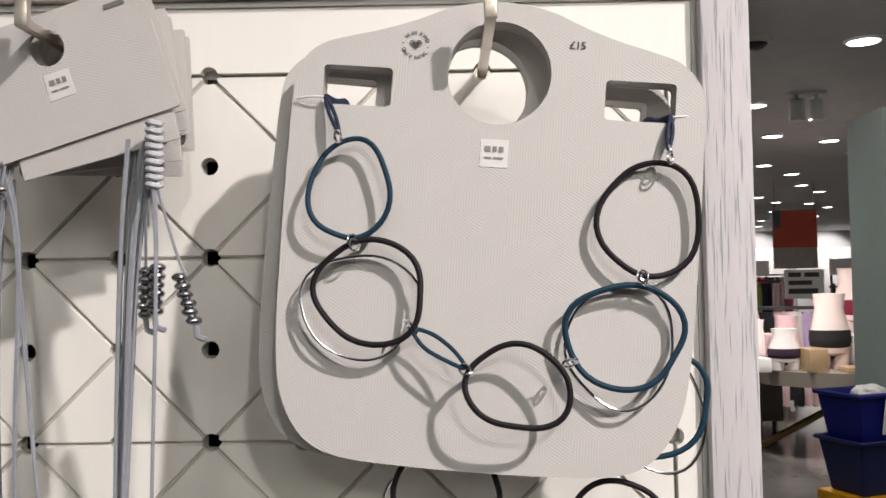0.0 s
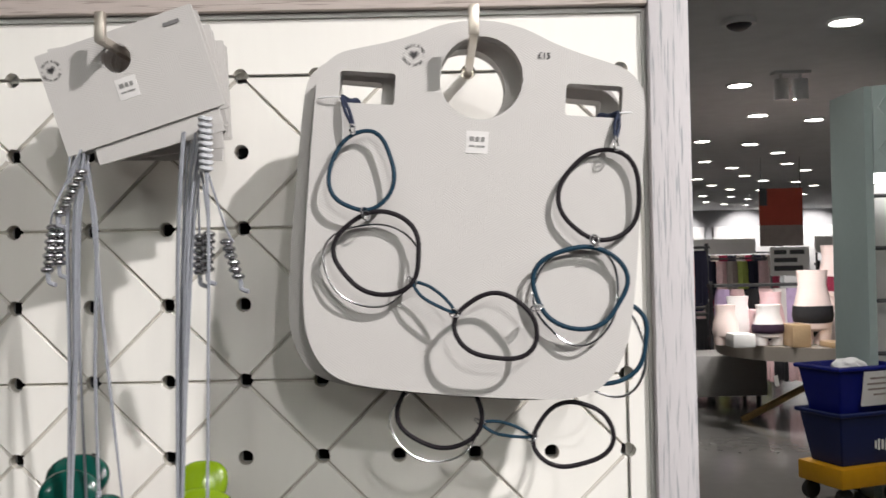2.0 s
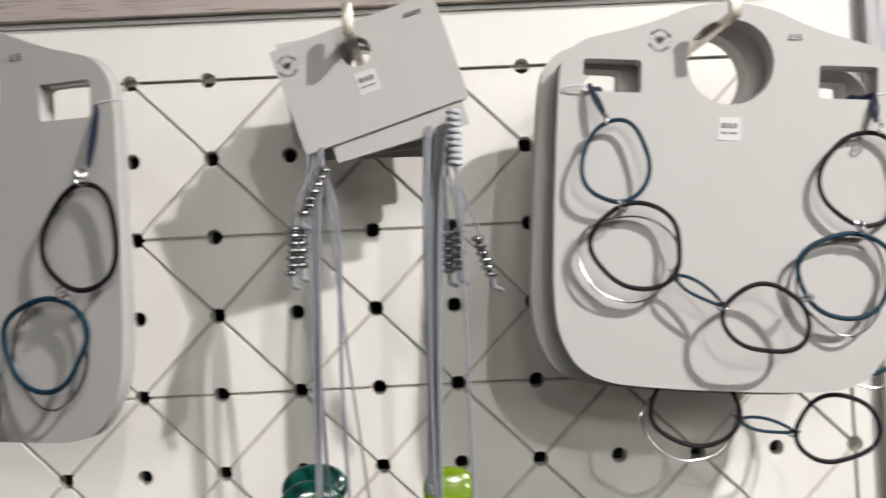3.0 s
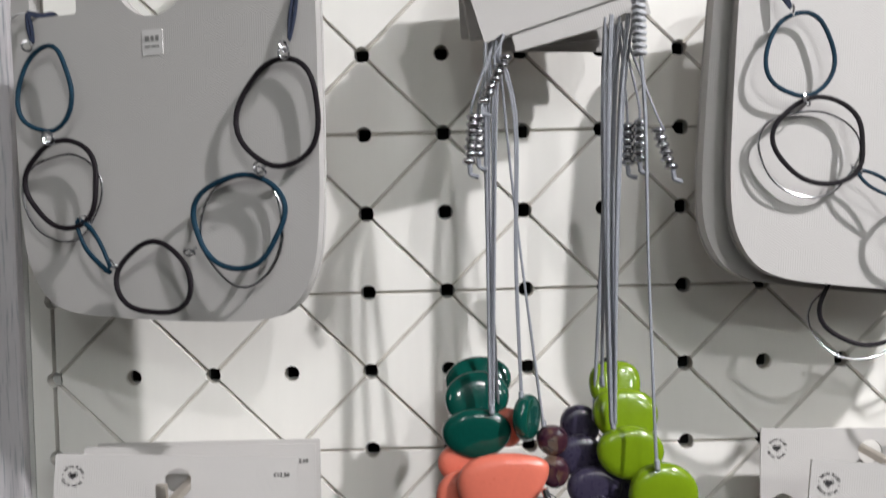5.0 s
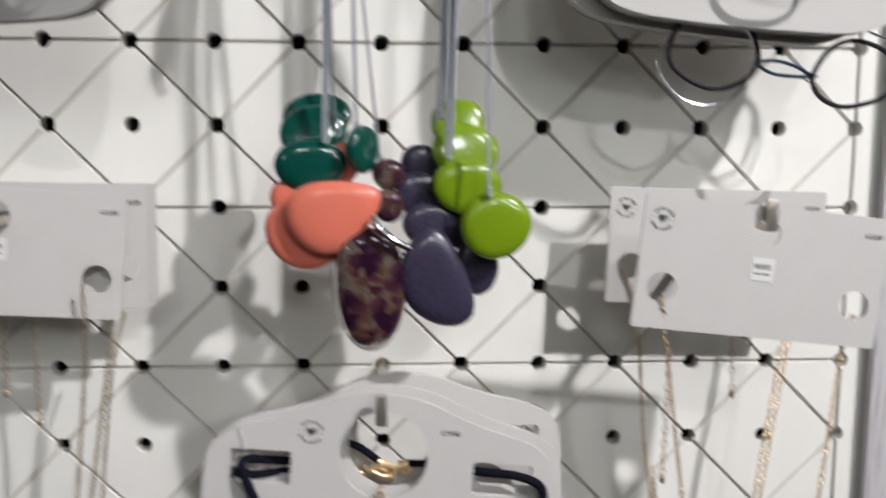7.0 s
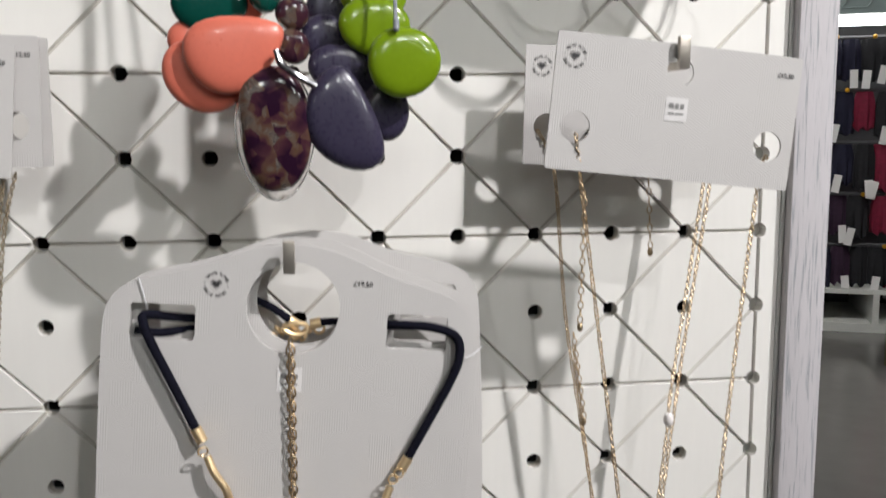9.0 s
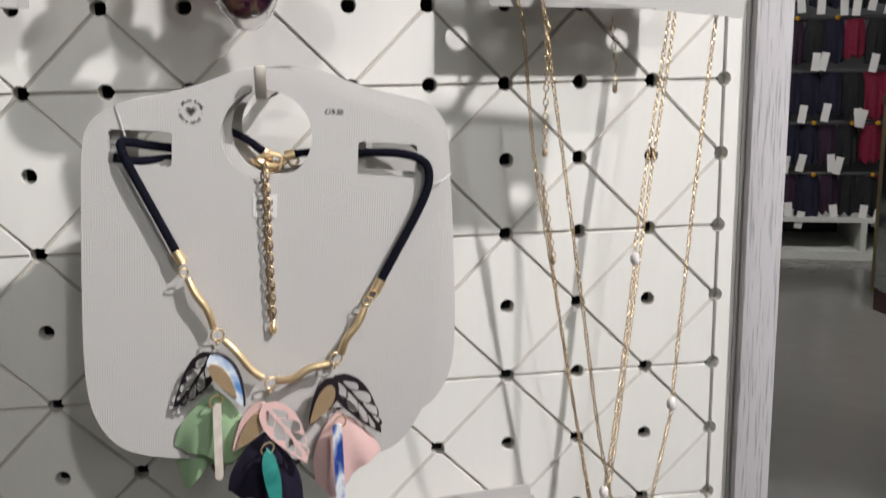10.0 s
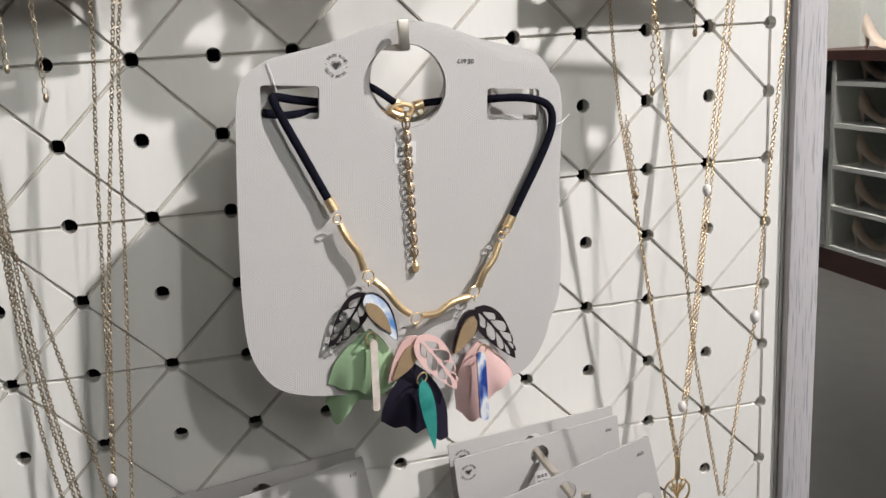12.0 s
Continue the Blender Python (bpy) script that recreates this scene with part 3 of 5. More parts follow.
def necklace_card(m, price, label, tie=True, group="necklace cards", thick=0.012, printed=True):
    t = thing("necklace_card", m, label, "display card", group)
    bm = bmesh.new()
    holes = [circle(0, 0, 0.0235, 40), rect(-0.0795, -0.048, -0.0185, -0.0005, 0.002), rect(0.048, 0.0795, -0.0185, -0.0005, 0.002)]
    slab(bm, OUTLINE, holes, 0.0, 0.0016)
    rim = [e for e in bm.edges if len(e.link_faces) == 2 and e.calc_face_angle(0) > 1.2 and max(v.co.y for v in e.verts) < 0.0008]
    bmesh.ops.bevel(bm, geom=rim, offset=0.0005, segments=2, affect="EDGES")
    front = part("front_panel", bm, CARD, t)
    bm = bmesh.new()
    slab(bm, [(x * 0.9955, z * 0.9955 - 0.0003) for x, z in OUTLINE], [circle(0, 0, 0.0238, 40), rect(-0.0798, -0.0477, -0.0188, -0.0002, 0.002), rect(0.0477, 0.0798, -0.0188, -0.0002, 0.002)], 0.0016, thick - 0.0016)
    part("folded_edge", bm, CARD, t)
    bm = bmesh.new()
    slab(bm, OUTLINE, holes, thick - 0.0016, thick)
    part("rear_panel", bm, CARD, t)
    if printed:
        maker_label(front, 0, -0.0367)
        badge(front, -0.0385, 0.0105)
        words_part("price", price, 0.0049 if len(price) < 4 else 0.0036, INK, front, (0.0345, -0.0004, 0.0142), "printed price")
    return t


M_RIGHT = pose(0.2045, -0.084, 1.6785, -1.5, 4.7, -1.5)
M_LEFT = pose(-0.1957, -0.1105, 1.6745, 2.0, 1.2, -21.0)
M_LOW = pose(0.001, -0.099, 1.277, -2.0, 4.6, 0.0)
necklace_card(M_RIGHT, "£15", "white embossed card with loop necklace, hung on a hook")
necklace_card(M_LEFT, "£15", "white embossed card with loop necklace, turned aside on its hook", thick=0.007)
necklace_card(M_RIGHT @ pose(-0.009, 0.018, -0.003, 0, 1.0, 2), "£15", "white embossed card behind another card on the hook", printed=False, thick=0.014)
necklace_card(M_LEFT @ pose(-0.0110, 0.014, 0.0005, 0, -0.5, 0), "£15", "white embossed card behind another card on the hook", printed=False, thick=0.007)

# ---- loop necklaces on the cards ----
R_IN = M_RIGHT.inverted()


def at_card(x, z, y=-0.093):
    return R_IN @ Vector((x, y, z))


def loop(t, name, x, z, rx, rz, r, mat, seed, y=-0.093, wobble=0.068, tilt=0.05):
    c = at_card(x, z, y)
    bm = bmesh.new()
    tube(bm, ring_path(c.x, c.y, c.z, rx, rz, wobble, seed, tilt=tilt, squeeze=0.0008), r, closed=True)
    return part(name, bm, mat, t)


def jump_ring(bm, p, r, wire, turn):
    q = Euler(turn).to_matrix()
    tube(bm, [p + q @ Vector((r * math.cos(k * math.tau / 14), 0, r * math.sin(k * math.tau / 14))) for k in range(14)], wire, closed=True, sides=6)


def loop_necklace(m):
    t = thing("loop_necklace", m, "black, petrol blue and silver cord loop necklace on a card", "necklace", "loop necklaces")
    loop(t, "blue_loop", 0.1375, 1.626, 0.0172, 0.0228, 0.00125, BLUE_CORD, 3)
    loop(t, "black_loop", 0.146, 1.581, 0.0240, 0.0222, 0.00135, BLACK_CORD, 5, y=-0.096)
    loop(t, "silver_loop", 0.1415, 1.575, 0.0255, 0.0235, 0.0007, SILVER, 8, y=-0.092)
    loop(t, "black_loop", 0.2090, 1.5399, 0.0220, 0.0174, 0.00132, BLACK_CORD, 11, y=-0.1045, tilt=0.12)
    loop(t, "blue_loop", 0.2555, 1.5605, 0.0255, 0.0222, 0.00135, BLUE_CORD, 2, y=-0.097)
    loop(t, "silver_loop", 0.2545, 1.556, 0.0240, 0.0260, 0.0008, SILVER, 6, y=-0.093)
    loop(t, "black_loop", 0.2687, 1.6105, 0.0215, 0.0258, 0.00135, BLACK_CORD, 21)
    bm = bmesh.new()
    a, b = at_card(0.1645, 1.5645, -0.098), at_card(0.1868, 1.5482, -0.103)
    d = (b - a).normalized()
    s = Vector((-d.z, 0, d.x)) * 0.0034
    tube(bm, smooth_path([a, a.lerp(b, 0.3) + s, a.lerp(b, 0.7) + s * 0.9, b, a.lerp(b, 0.7) - s * 0.7, a.lerp(b, 0.3) - s], 6, closed=True), 0.00095, closed=True)
    part("blue_link", bm, BLUE_CORD, t)
    for k, (x, z) in enumerate(((0.1385, 1.6035), (0.1395, 1.6015), (0.163, 1.566), (0.1655, 1.564), (0.188, 1.546), (0.1865, 1.5475), (0.232, 1.550), (0.2305, 1.5495), (0.264, 1.586), (0.2645, 1.584), (0.133, 1.649), (0.277, 1.637), (0.2775, 1.640))):
        bm = bmesh.new()
        jump_ring(bm, at_card(x, z, -0.103 if z < 1.555 else -0.0965), 0.0026, 0.00055, (0.3 * k, 0.9 + 1.3 * k, 1.0))
        part("jump_ring", bm, SILVER, t, "small polished silver ring")
    for top, low, slot in (((0.1265, 1.6685), (0.133, 1.651), (0.134, 1.668)), ((0.2805, 1.6565), (0.2775, 1.6415), (0.272, 1.657))):
        bm = bmesh.new()
        a, b = at_card(*top, -0.0865), at_card(*low, -0.0925)
        tube(bm, smooth_path([a, a.lerp(b, 0.5) + Vector((0.0012, 0, 0)), b, a.lerp(b, 0.5) - Vector((0.0012, 0, 0))], 8, closed=True), 0.0010, closed=True, sides=6)
        c = at_card(*slot, -0.076)
        tube(bm, smooth_path([a, a.lerp(c, 0.5) + Vector((0, 0.001, -0.001)), c, c + Vector((0, 0.004, -0.004))], 6), 0.0017, sides=6)
        part("woven_cord", bm, NAVY_WEAVE, t, "dark navy woven cord")
        bm = bmesh.new()
        s = 1 if top[0] > 0.2 else -1
        e = a + Vector((s * 0.0135, 0.0025, 0.001 * s))
        tube(bm, smooth_path([a, a.lerp(e, 0.5) + Vector((0, -0.001, 0.0004)), e], 4), 0.0005, sides=6)
        part("tie", bm, NYLON, t, "thin white nylon tie")
    return t


first_loop = loop_necklace(M_RIGHT)
left_loop = copy_thing(first_loop, M_LEFT)
# On this card the necklace has slipped through the slot and hangs lower on one side.
SLIP = [(0.1375, 1.626, 0, 0), (0.144, 1.578, -0.002, -0.005), (0.2097, 1.5388, -0.0085, -0.0164), (0.255, 1.558, -0.0085, -0.013), (0.2687, 1.6105, 0.005, -0.0136), (0.176, 1.556, -0.0125, -0.0145), (0.139, 1.6025, 0, -0.002), (0.164, 1.565, -0.007, -0.010), (0.187, 1.547, -0.0105, -0.0155), (0.231, 1.550, -0.0085, -0.015), (0.264, 1.585, -0.002, -0.0138), (0.133, 1.649, 0, 0), (0.277, 1.6385, 0.005, -0.0136)]
for ob in left_loop.children:
    c = M_RIGHT @ (sum((v.co for v in ob.data.vertices), Vector()) / len(ob.data.vertices))
    if ob.name.startswith("tie"):
        ob.location += Vector((0.006, 0, 0.003)) if c.x > 0.2 else Vector()
    elif ob.name.startswith("woven_cord"):
        if c.x > 0.2:
            top = max(v.co.z for v in ob.data.vertices)
            ob.scale.z = 1.75
            ob.location = (0.006, 0, -0.75 * top + 0.002)
    else:
        _, _, dx, dz = min(SLIP, key=lambda e: (e[0] - c.x) ** 2 + (e[1] - c.z) ** 2)
        ob.location += Vector((dx, 0, dz))
        if ob.name.startswith("blue_link"):
            ob.scale.z = 1.7
            ob.location.z -= 0.7 * (M_RIGHT.inverted() @ c).z
for k in range(9):
    bm = bmesh.new()
    jump_ring(bm, Vector((-0.008 + 0.0032 * k, 0.0105, -0.0005 - 0.002 * math.sin(1.3 * k) - 0.0009 * k)), 0.0024, 0.0006, (0.8 * k, 0.5, 0.4))
    part("chain_link", bm, SILVER, left_loop, "silver link of the extension chain")
pivot = Vector((0.146, -0.096, 1.581))
second = copy_thing(first_loop, Matrix.Translation((0.178, -0.0755, 1.492)) @ Matrix.Rotation(radians(-22), 4, "Y") @ Matrix.Translation(-pivot) @ M_RIGHT)
shift = second.matrix_basis.to_3x3().inverted() @ Vector((-0.0150, 0.0, 0.0140))
for ob in second.children:
    if sum(v.co.x for v in ob.data.vertices) / len(ob.data.vertices) > 0.029:
        ob.location += shift
second["label"] = "black and silver cord loop necklace hanging below its card"

# ---- pebble necklaces under the tag ----


def pebble(bm, c, rx, rz, thick, egg=0.0, bend=0.0, lean=0.0, turn=0.0, yaw=0.0, lower=0.0, taper=0.0, square=1.0, seed=0, lats=12, lons=30):
    """A flat polished pebble facing -y. egg: wider to +x; bend: kidney; turn: degrees clockwise."""
    rnd = random.Random(seed)
    ph = rnd.uniform(0, 6)
    m = Matrix.Translation(c) @ Euler((radians(lean), radians(turn), radians(yaw))).to_matrix().to_4x4()
    rows = []
    for i in range(1, lats):
        la = -math.pi / 2 + math.pi * i / lats
        p, y = math.cos(la) ** 0.5, math.copysign(abs(math.sin(la)) ** 0.75, math.sin(la)) * thick
        row = []
        for k in range(lons):
            a = k * math.tau / lons
            r = 1 + egg * math.cos(a) + 0.03 * math.sin(2 * a + ph) + 0.02 * math.sin(3 * a)
            x, z = rx * p * r * math.cos(a), rz * p * r * math.sin(a)
            if square != 1:
                x, z = math.copysign(abs(x / rx) ** square * rx, x), math.copysign(abs(z / rz) ** square * rz, z)
            x *= 1 - lower * z / rz
            z *= 1 - taper * x / rx
            row.append(bm.verts.new(m @ Vector((x + bend * (z / rz) ** 2, y, z))))
        rows.append(row)
    for q, w in zip(rows, rows[1:]):
        for k in range(lons):
            bm.faces.new((q[k], q[(k + 1) % lons], w[(k + 1) % lons], w[k]))
    bm.faces.new(rows[0][::-1])
    bm.faces.new(rows[-1])
    return bm


def strand(bm, points, r=0.00075, spread=0.0, seed=0, count=1):
    rnd = random.Random(seed)
    for _ in range(count):
        dx, dy = rnd.uniform(-spread, spread), rnd.uniform(-spread, spread)
        path = [Vector((x + dx * (1 - 0.8 * i / (len(points) - 1)) + rnd.uniform(-0.0003, 0.0003), y + dy * (1 - 0.8 * i / (len(points) - 1)), z)) for i, (x, y, z) in enumerate(points)]
        tube(bm, smooth_path(path, 5), r, sides=6)
    return bm


def bead_string(bm, start, step, n, r):
    for k in range(n):
        bmesh.ops.create_uvsphere(bm, u_segments=12, v_segments=8, radius=r, matrix=Matrix.Translation(Vector(start) + k * Vector(step)))
    return bm


SMALL_BEAD = bpy.data.meshes.new("silver_bead")
bm = bmesh.new()
bmesh.ops.create_uvsphere(bm, u_segments=14, v_segments=9, radius=0.0036, matrix=Matrix.Diagonal((1, 1, 0.62, 1)))
bm.to_mesh(SMALL_BEAD)
bm.free()
SMALL_BEAD.materials.append(BEAD)
SMALL_BEAD.polygons.foreach_set("use_smooth", [True] * len(SMALL_BEAD.polygons))


def pebble_necklace(name, label, mat, stones, cords, beads=()):
    t = thing("pebble_necklace", pose(0, 0, 0), label, "necklace", "pebble necklaces")
    for s in stones:
        bm = bmesh.new()
        pebble(bm, **s)
        part("pebble", bm, s.get("mat_") or mat, t)
    for k, (pts, n, sp) in enumerate(cords):
        for j in range(n):
            bm = bmesh.new()
            strand(bm, pts, 0.00072, sp, seed=7 * k + 31 * j + len(name))
            part("cord", bm, GREY_CORD, t, "thin grey waxed cord")
        x, y, z = pts[-1]
        bm = bmesh.new()
        bead_string(bm, (x, y, z + 0.001), (0, -0.0003, -0.0016), 3, 0.0016)
        part("cord_knot", bm, GREY_CORD, t)
    for start, step, n in beads:
        for j in range(n):
            ob = part("silver_bead", None, None, t, "little silver bead on the cord", share=SMALL_BEAD)
            ob.location = Vector(start) + j * Vector(step) + Vector((0.0006 * math.sin(3 * j), 0, 0))
        x, y, z = Vector(start) + n * Vector(step)
        bm = bmesh.new()
        tube(bm, smooth_path([(x, y, z + 0.003), (x + 0.0005, y, z), (x + 0.001, y, z - 0.003), (x + 0.005, y - 0.001, z - 0.0045)], 4), 0.0013, sides=6)
        part("cord_end", bm, GREY_CORD, t, "frayed cord end")
        bm = bmesh.new()
        tube(bm, smooth_path([(x * 0.5 + 0.5 * start[0], start[1], start[2]), (start[0] * 0.9 + 0.1 * cords[0][0][0][0], start[1], start[2] + 0.012), cords[0][0][0]], 5), 0.0007, sides=6)
        part("cord", bm, GREY_CORD, t, "thin grey waxed cord")
    return t


LEFT_TOP, RIGHT_TOP = (-0.022, -0.082, 1.640), (0.044, -0.085, 1.650)
pebble_necklace("green", "necklace of glossy dark green resin pebbles on grey cords", GREEN_RESIN, [
    dict(c=(-0.0343, -0.062, 1.4535), rx=0.0182, rz=0.0145, thick=0.004, seed=1, lean=-20),
    dict(c=(-0.0357, -0.070, 1.4450), rx=0.0182, rz=0.0155, thick=0.0045, seed=2, lean=-12),
    dict(c=(-0.0352, -0.081, 1.4285), rx=0.0185, rz=0.0142, thick=0.005, egg=-0.08, seed=3),
    dict(c=(-0.0095, -0.084, 1.4370), rx=0.0120, rz=0.0130, thick=0.0045, yaw=58, seed=4)],
    [([LEFT_TOP, (-0.0245, -0.086, 1.60), (-0.0265, -0.084, 1.52), (-0.0285, -0.086, 1.443)], 9, 0.0062), ([LEFT_TOP, (-0.012, -0.086, 1.60), (-0.0135, -0.086, 1.52), (-0.0125, -0.086, 1.4495)], 3, 0.0012)],
    [((-0.0172, -0.092, 1.6285), (-0.0019, -0.0002, -0.0037), 7), ((-0.0347, -0.089, 1.5985), (-0.0004, -0.0002, -0.0039), 7), ((-0.0315, -0.086, 1.5985), (-0.0002, -0.0002, -0.0039), 6)])
pebble_necklace("coral", "necklace of matt coral pink resin pebbles", CORAL_RESIN, [
    dict(c=(-0.0215, -0.098, 1.4055), rx=0.0252, rz=0.0172, thick=0.0055, egg=-0.05, taper=0.42, turn=-24, seed=5),
    dict(c=(-0.0390, -0.090, 1.3925), rx=0.0215, rz=0.0165, thick=0.005, turn=28, egg=-0.05, seed=6),
    dict(c=(-0.0440, -0.078, 1.4110), rx=0.0140, rz=0.0120, thick=0.005, seed=7),
    dict(c=(-0.0190, -0.076, 1.4300), rx=0.0085, rz=0.0110, thick=0.004, seed=8)],
    [([(-0.024, -0.076, 1.640), (-0.027, -0.076, 1.55), (-0.024, -0.074, 1.43)], 2, 0.002)])
pebble_necklace("navy", "necklace of dark aubergine resin pebbles", NAVY_RESIN, [
    dict(c=(0.0265, -0.099, 1.3710), rx=0.0172, rz=0.0272, thick=0.006, egg=0.0, bend=0.0060, turn=-17, lower=0.17, seed=9),
    dict(c=(0.0500, -0.088, 1.3760), rx=0.0120, rz=0.0150, thick=0.006, seed=10),
    dict(c=(0.0215, -0.068, 1.4280), rx=0.0110, rz=0.0120, thick=0.005, seed=11),
    dict(c=(0.0205, -0.077, 1.4130), rx=0.0125, rz=0.0125, thick=0.005, seed=12),
    dict(c=(0.0260, -0.085, 1.3980), rx=0.0145, rz=0.0125, thick=0.005, seed=13),
    dict(c=(0.0420, -0.081, 1.3970), rx=0.0130, rz=0.0120, thick=0.005, seed=23)],
    [([(0.042, -0.080, 1.645), (0.036, -0.078, 1.55), (0.029, -0.072, 1.435)], 3, 0.002)])
t = pebble_necklace("amethyst", "necklace of clear resin pebbles with purple flakes", AMETHYST, [
    dict(c=(-0.0050, -0.0985, 1.3675), rx=0.0172, rz=0.0312, thick=0.006, bend=-0.0015, turn=-5, square=0.82, seed=14),
    dict(c=(0.0040, -0.083, 1.4240), rx=0.0085, rz=0.0085, thick=0.006, seed=16),
    dict(c=(0.0040, -0.086, 1.4080), rx=0.0085, rz=0.0090, thick=0.006, seed=17)],
    [([(-0.018, -0.078, 1.635), (-0.012, -0.078, 1.55), (0.000, -0.080, 1.432)], 2, 0.002)])
bm = bmesh.new()
pebble(bm, (-0.0058, -0.089, 1.3655), 0.0205, 0.0335, 0.0035, turn=-3, seed=15)
part("clear_pebble", bm, CLEAR, t, "clear resin pebble")
bm = bmesh.new()
tube(bm, smooth_path([(-0.0035, -0.106, 1.4045), (-0.001, -0.107, 1.398), (0.006, -0.1085, 1.3925), (0.015, -0.106, 1.3875)], 6), 0.0018)
part("cord_loop", bm, SILVER, t, "silver wrapped cord loop")
pebble_necklace("lime", "necklace of glossy lime green resin pebbles on grey cords", LIME_RESIN, [
    dict(c=(0.0410, -0.070, 1.4510), rx=0.0140, rz=0.0135, thick=0.0045, square=0.85, seed=18, lean=-15),
    dict(c=(0.0445, -0.080, 1.4360), rx=0.0182, rz=0.0145, thick=0.0045, square=0.9, turn=6, seed=19, lean=-10),
    dict(c=(0.0445, -0.090, 1.4180), rx=0.0185, rz=0.0142, thick=0.005, turn=8, seed=20),
    dict(c=(0.0570, -0.1045, 1.3995), rx=0.0182, rz=0.0172, thick=0.0055, egg=0.06, turn=20, seed=22)],
    [([RIGHT_TOP, (0.0395, -0.088, 1.60), (0.0365, -0.090, 1.52), (0.0350, -0.094, 1.435)], 13, 0.0080), ([RIGHT_TOP, (0.038, -0.084, 1.60), (0.034, -0.084, 1.53), (0.0315, -0.084, 1.456)], 3, 0.002), ([(0.052, -0.096, 1.650), (0.0545, -0.099, 1.60), (0.0540, -0.102, 1.52), (0.0540, -0.110, 1.417)], 3, 0.0012)],
    [((0.0528, -0.093, 1.5930), (-0.0002, -0.0002, -0.0038), 6), ((0.0622, -0.092, 1.5885), (0.0012, -0.0002, -0.0038), 6), ((0.0468, -0.090, 1.5915), (-0.0001, 0, -0.0038), 6)])
# Macrame knot above the cords.
PALE_CORD = material("pale_silver_cord", (0.52, 0.53, 0.56), 0.35, vary=0.2, scale=300)
knot = thing("cord_knot", pose(0, 0, 0), "silver grey macrame knot on the necklace cords", "knot")
for k in range(9):
    z = 1.656 - 0.0034 * k
    bm = bmesh.new()
    tube(bm, [Vector((0.0525 + 0.0027 * math.cos(a * math.tau / 14), -0.096 + 0.0032 * math.sin(a * math.tau / 14), z + 0.0004 * math.sin(a * math.tau / 7))) for a in range(14)], 0.0014, closed=True, sides=6)
    part("coil", bm, PALE_CORD, knot)

# ---- the folded tag that carries the pebble necklaces ----
TAG_TURN = -16.9


def folded_tag(m, label, printed):
    t = thing("folded_tag", m, label, "display card", "folded tags")
    bm = bmesh.new()
    slab(bm, rect(-0.0465, 0.0465, -0.0292, 0.0292, 0.001, 2), [circle(-0.0026, 0.0139, 0.0082, 24)], 0.0, 0.0016)
    front = part("front_leaf", bm, CARD, t, smooth=False)
    bm = bmesh.new()
    slab(bm, rect(-0.0455, 0.0460, -0.0292, 0.0285, 0.001, 2), [circle(-0.0026, 0.0139, 0.0082, 24)], 0.011, 0.0126)
    part("rear_leaf", bm, CARD, t, smooth=False)
    bm = bmesh.new()
    box(bm, -0.0300, 0.0440, 0.0017, 0.0031, -0.0405, -0.0270, 0.0003, turn=Matrix.Rotation(radians(3), 4, "Y"))
    part("bottom_fold", bm, CARD, t, "folded lower edge", smooth=False)
    if printed:
        maker_label(front, -0.002, -0.0035, scale=0.95)
        badge(front, -0.0397, 0.0188, 0.92)
        part("price", boxes((0.028, 0.0375, -0.0005, -0.0002, 0.0215, 0.0236)), INK_SOFT, front, "small illegible printed price", smooth=False)
    return t


folded_tag(pose(0.0085, -0.089, 1.6795, 4, TAG_TURN, -3), "white embossed folded tag tilted on its hook", True)
folded_tag(pose(0.0070, -0.070, 1.6800, 2, -9.0, 4), "white embossed folded tag behind another tag", False)
folded_tag(pose(0.0065, -0.052, 1.6800, 2, -2.0, 2), "white embossed folded tag at the back of the hook", False)

# ---- small chain cards ----


def chain_card(m, price, label, printed=True, size=(0.0657, 0.0345)):
    t = thing("chain_card", m, label, "display card", "chain cards")
    w, hh = size
    bm = bmesh.new()
    slab(bm, rect(-w, w, -hh, hh, 0.0012, 2), [circle(0.0, 0.0205, 0.0072, 28), circle(-0.0520, -0.0125, 0.0078, 28), circle(0.0520, -0.0125, 0.0078, 28)], 0.0, 0.0014)
    part("carton", bm, CARD, t, smooth=False)
    if printed:
        maker_label(t, 0, 0.0015, scale=0.95)
        badge(t, -0.0560, 0.0225, 0.95)
        words_part("price", price, 0.0033, INK, t, (0.0570, -0.0004, 0.0245), "printed price")
    return t


chain_card(pose(0.1975, -0.105, 1.3745, -1, 6.0, 0), "£12.50", "white chain card slightly tilted on its hook")
chain_card(pose(0.2000, -0.034, 1.3790, 0, 1.5, 0), "£12.50", "white chain card at the back of a hook")
chain_card(pose(-0.2060, -0.066, 1.3820, -1, 4.8, 9), "£12.50", "white chain card turned a little on its hook")
chain_card(pose(-0.1960, -0.050, 1.3835, 0, 1.5, 4), "£12.50", "white chain card behind another card")
chain_card(pose(-0.1945, -0.036, 1.3825, 0, 0.5, 1), "£12.50", "white chain card at the back of a hook")
chain_card(pose(0.1010, -0.024, 0.9805, 0, -4.0, 4), "£15", "white chain card low on the board")
chain_card(pose(0.0985, -0.017, 0.9870, 0, -2.5, 3), "£15", "white chain card low on the board, behind")
chain_card(pose(0.0960, -0.094, 0.9880, 0, -12.5, 3), "£15", "white chain card tilted at the front of a low hook")
chain_card(pose(-0.0990, -0.030, 0.9910, 0, -5.5, 2), "£15", "white chain card on a low shaded hook")
chain_card(pose(-0.0950, -0.060, 0.9950, 0, -8.5, 3), "£15", "white chain card tilted on a low shaded hook")

# ---- long chains ----


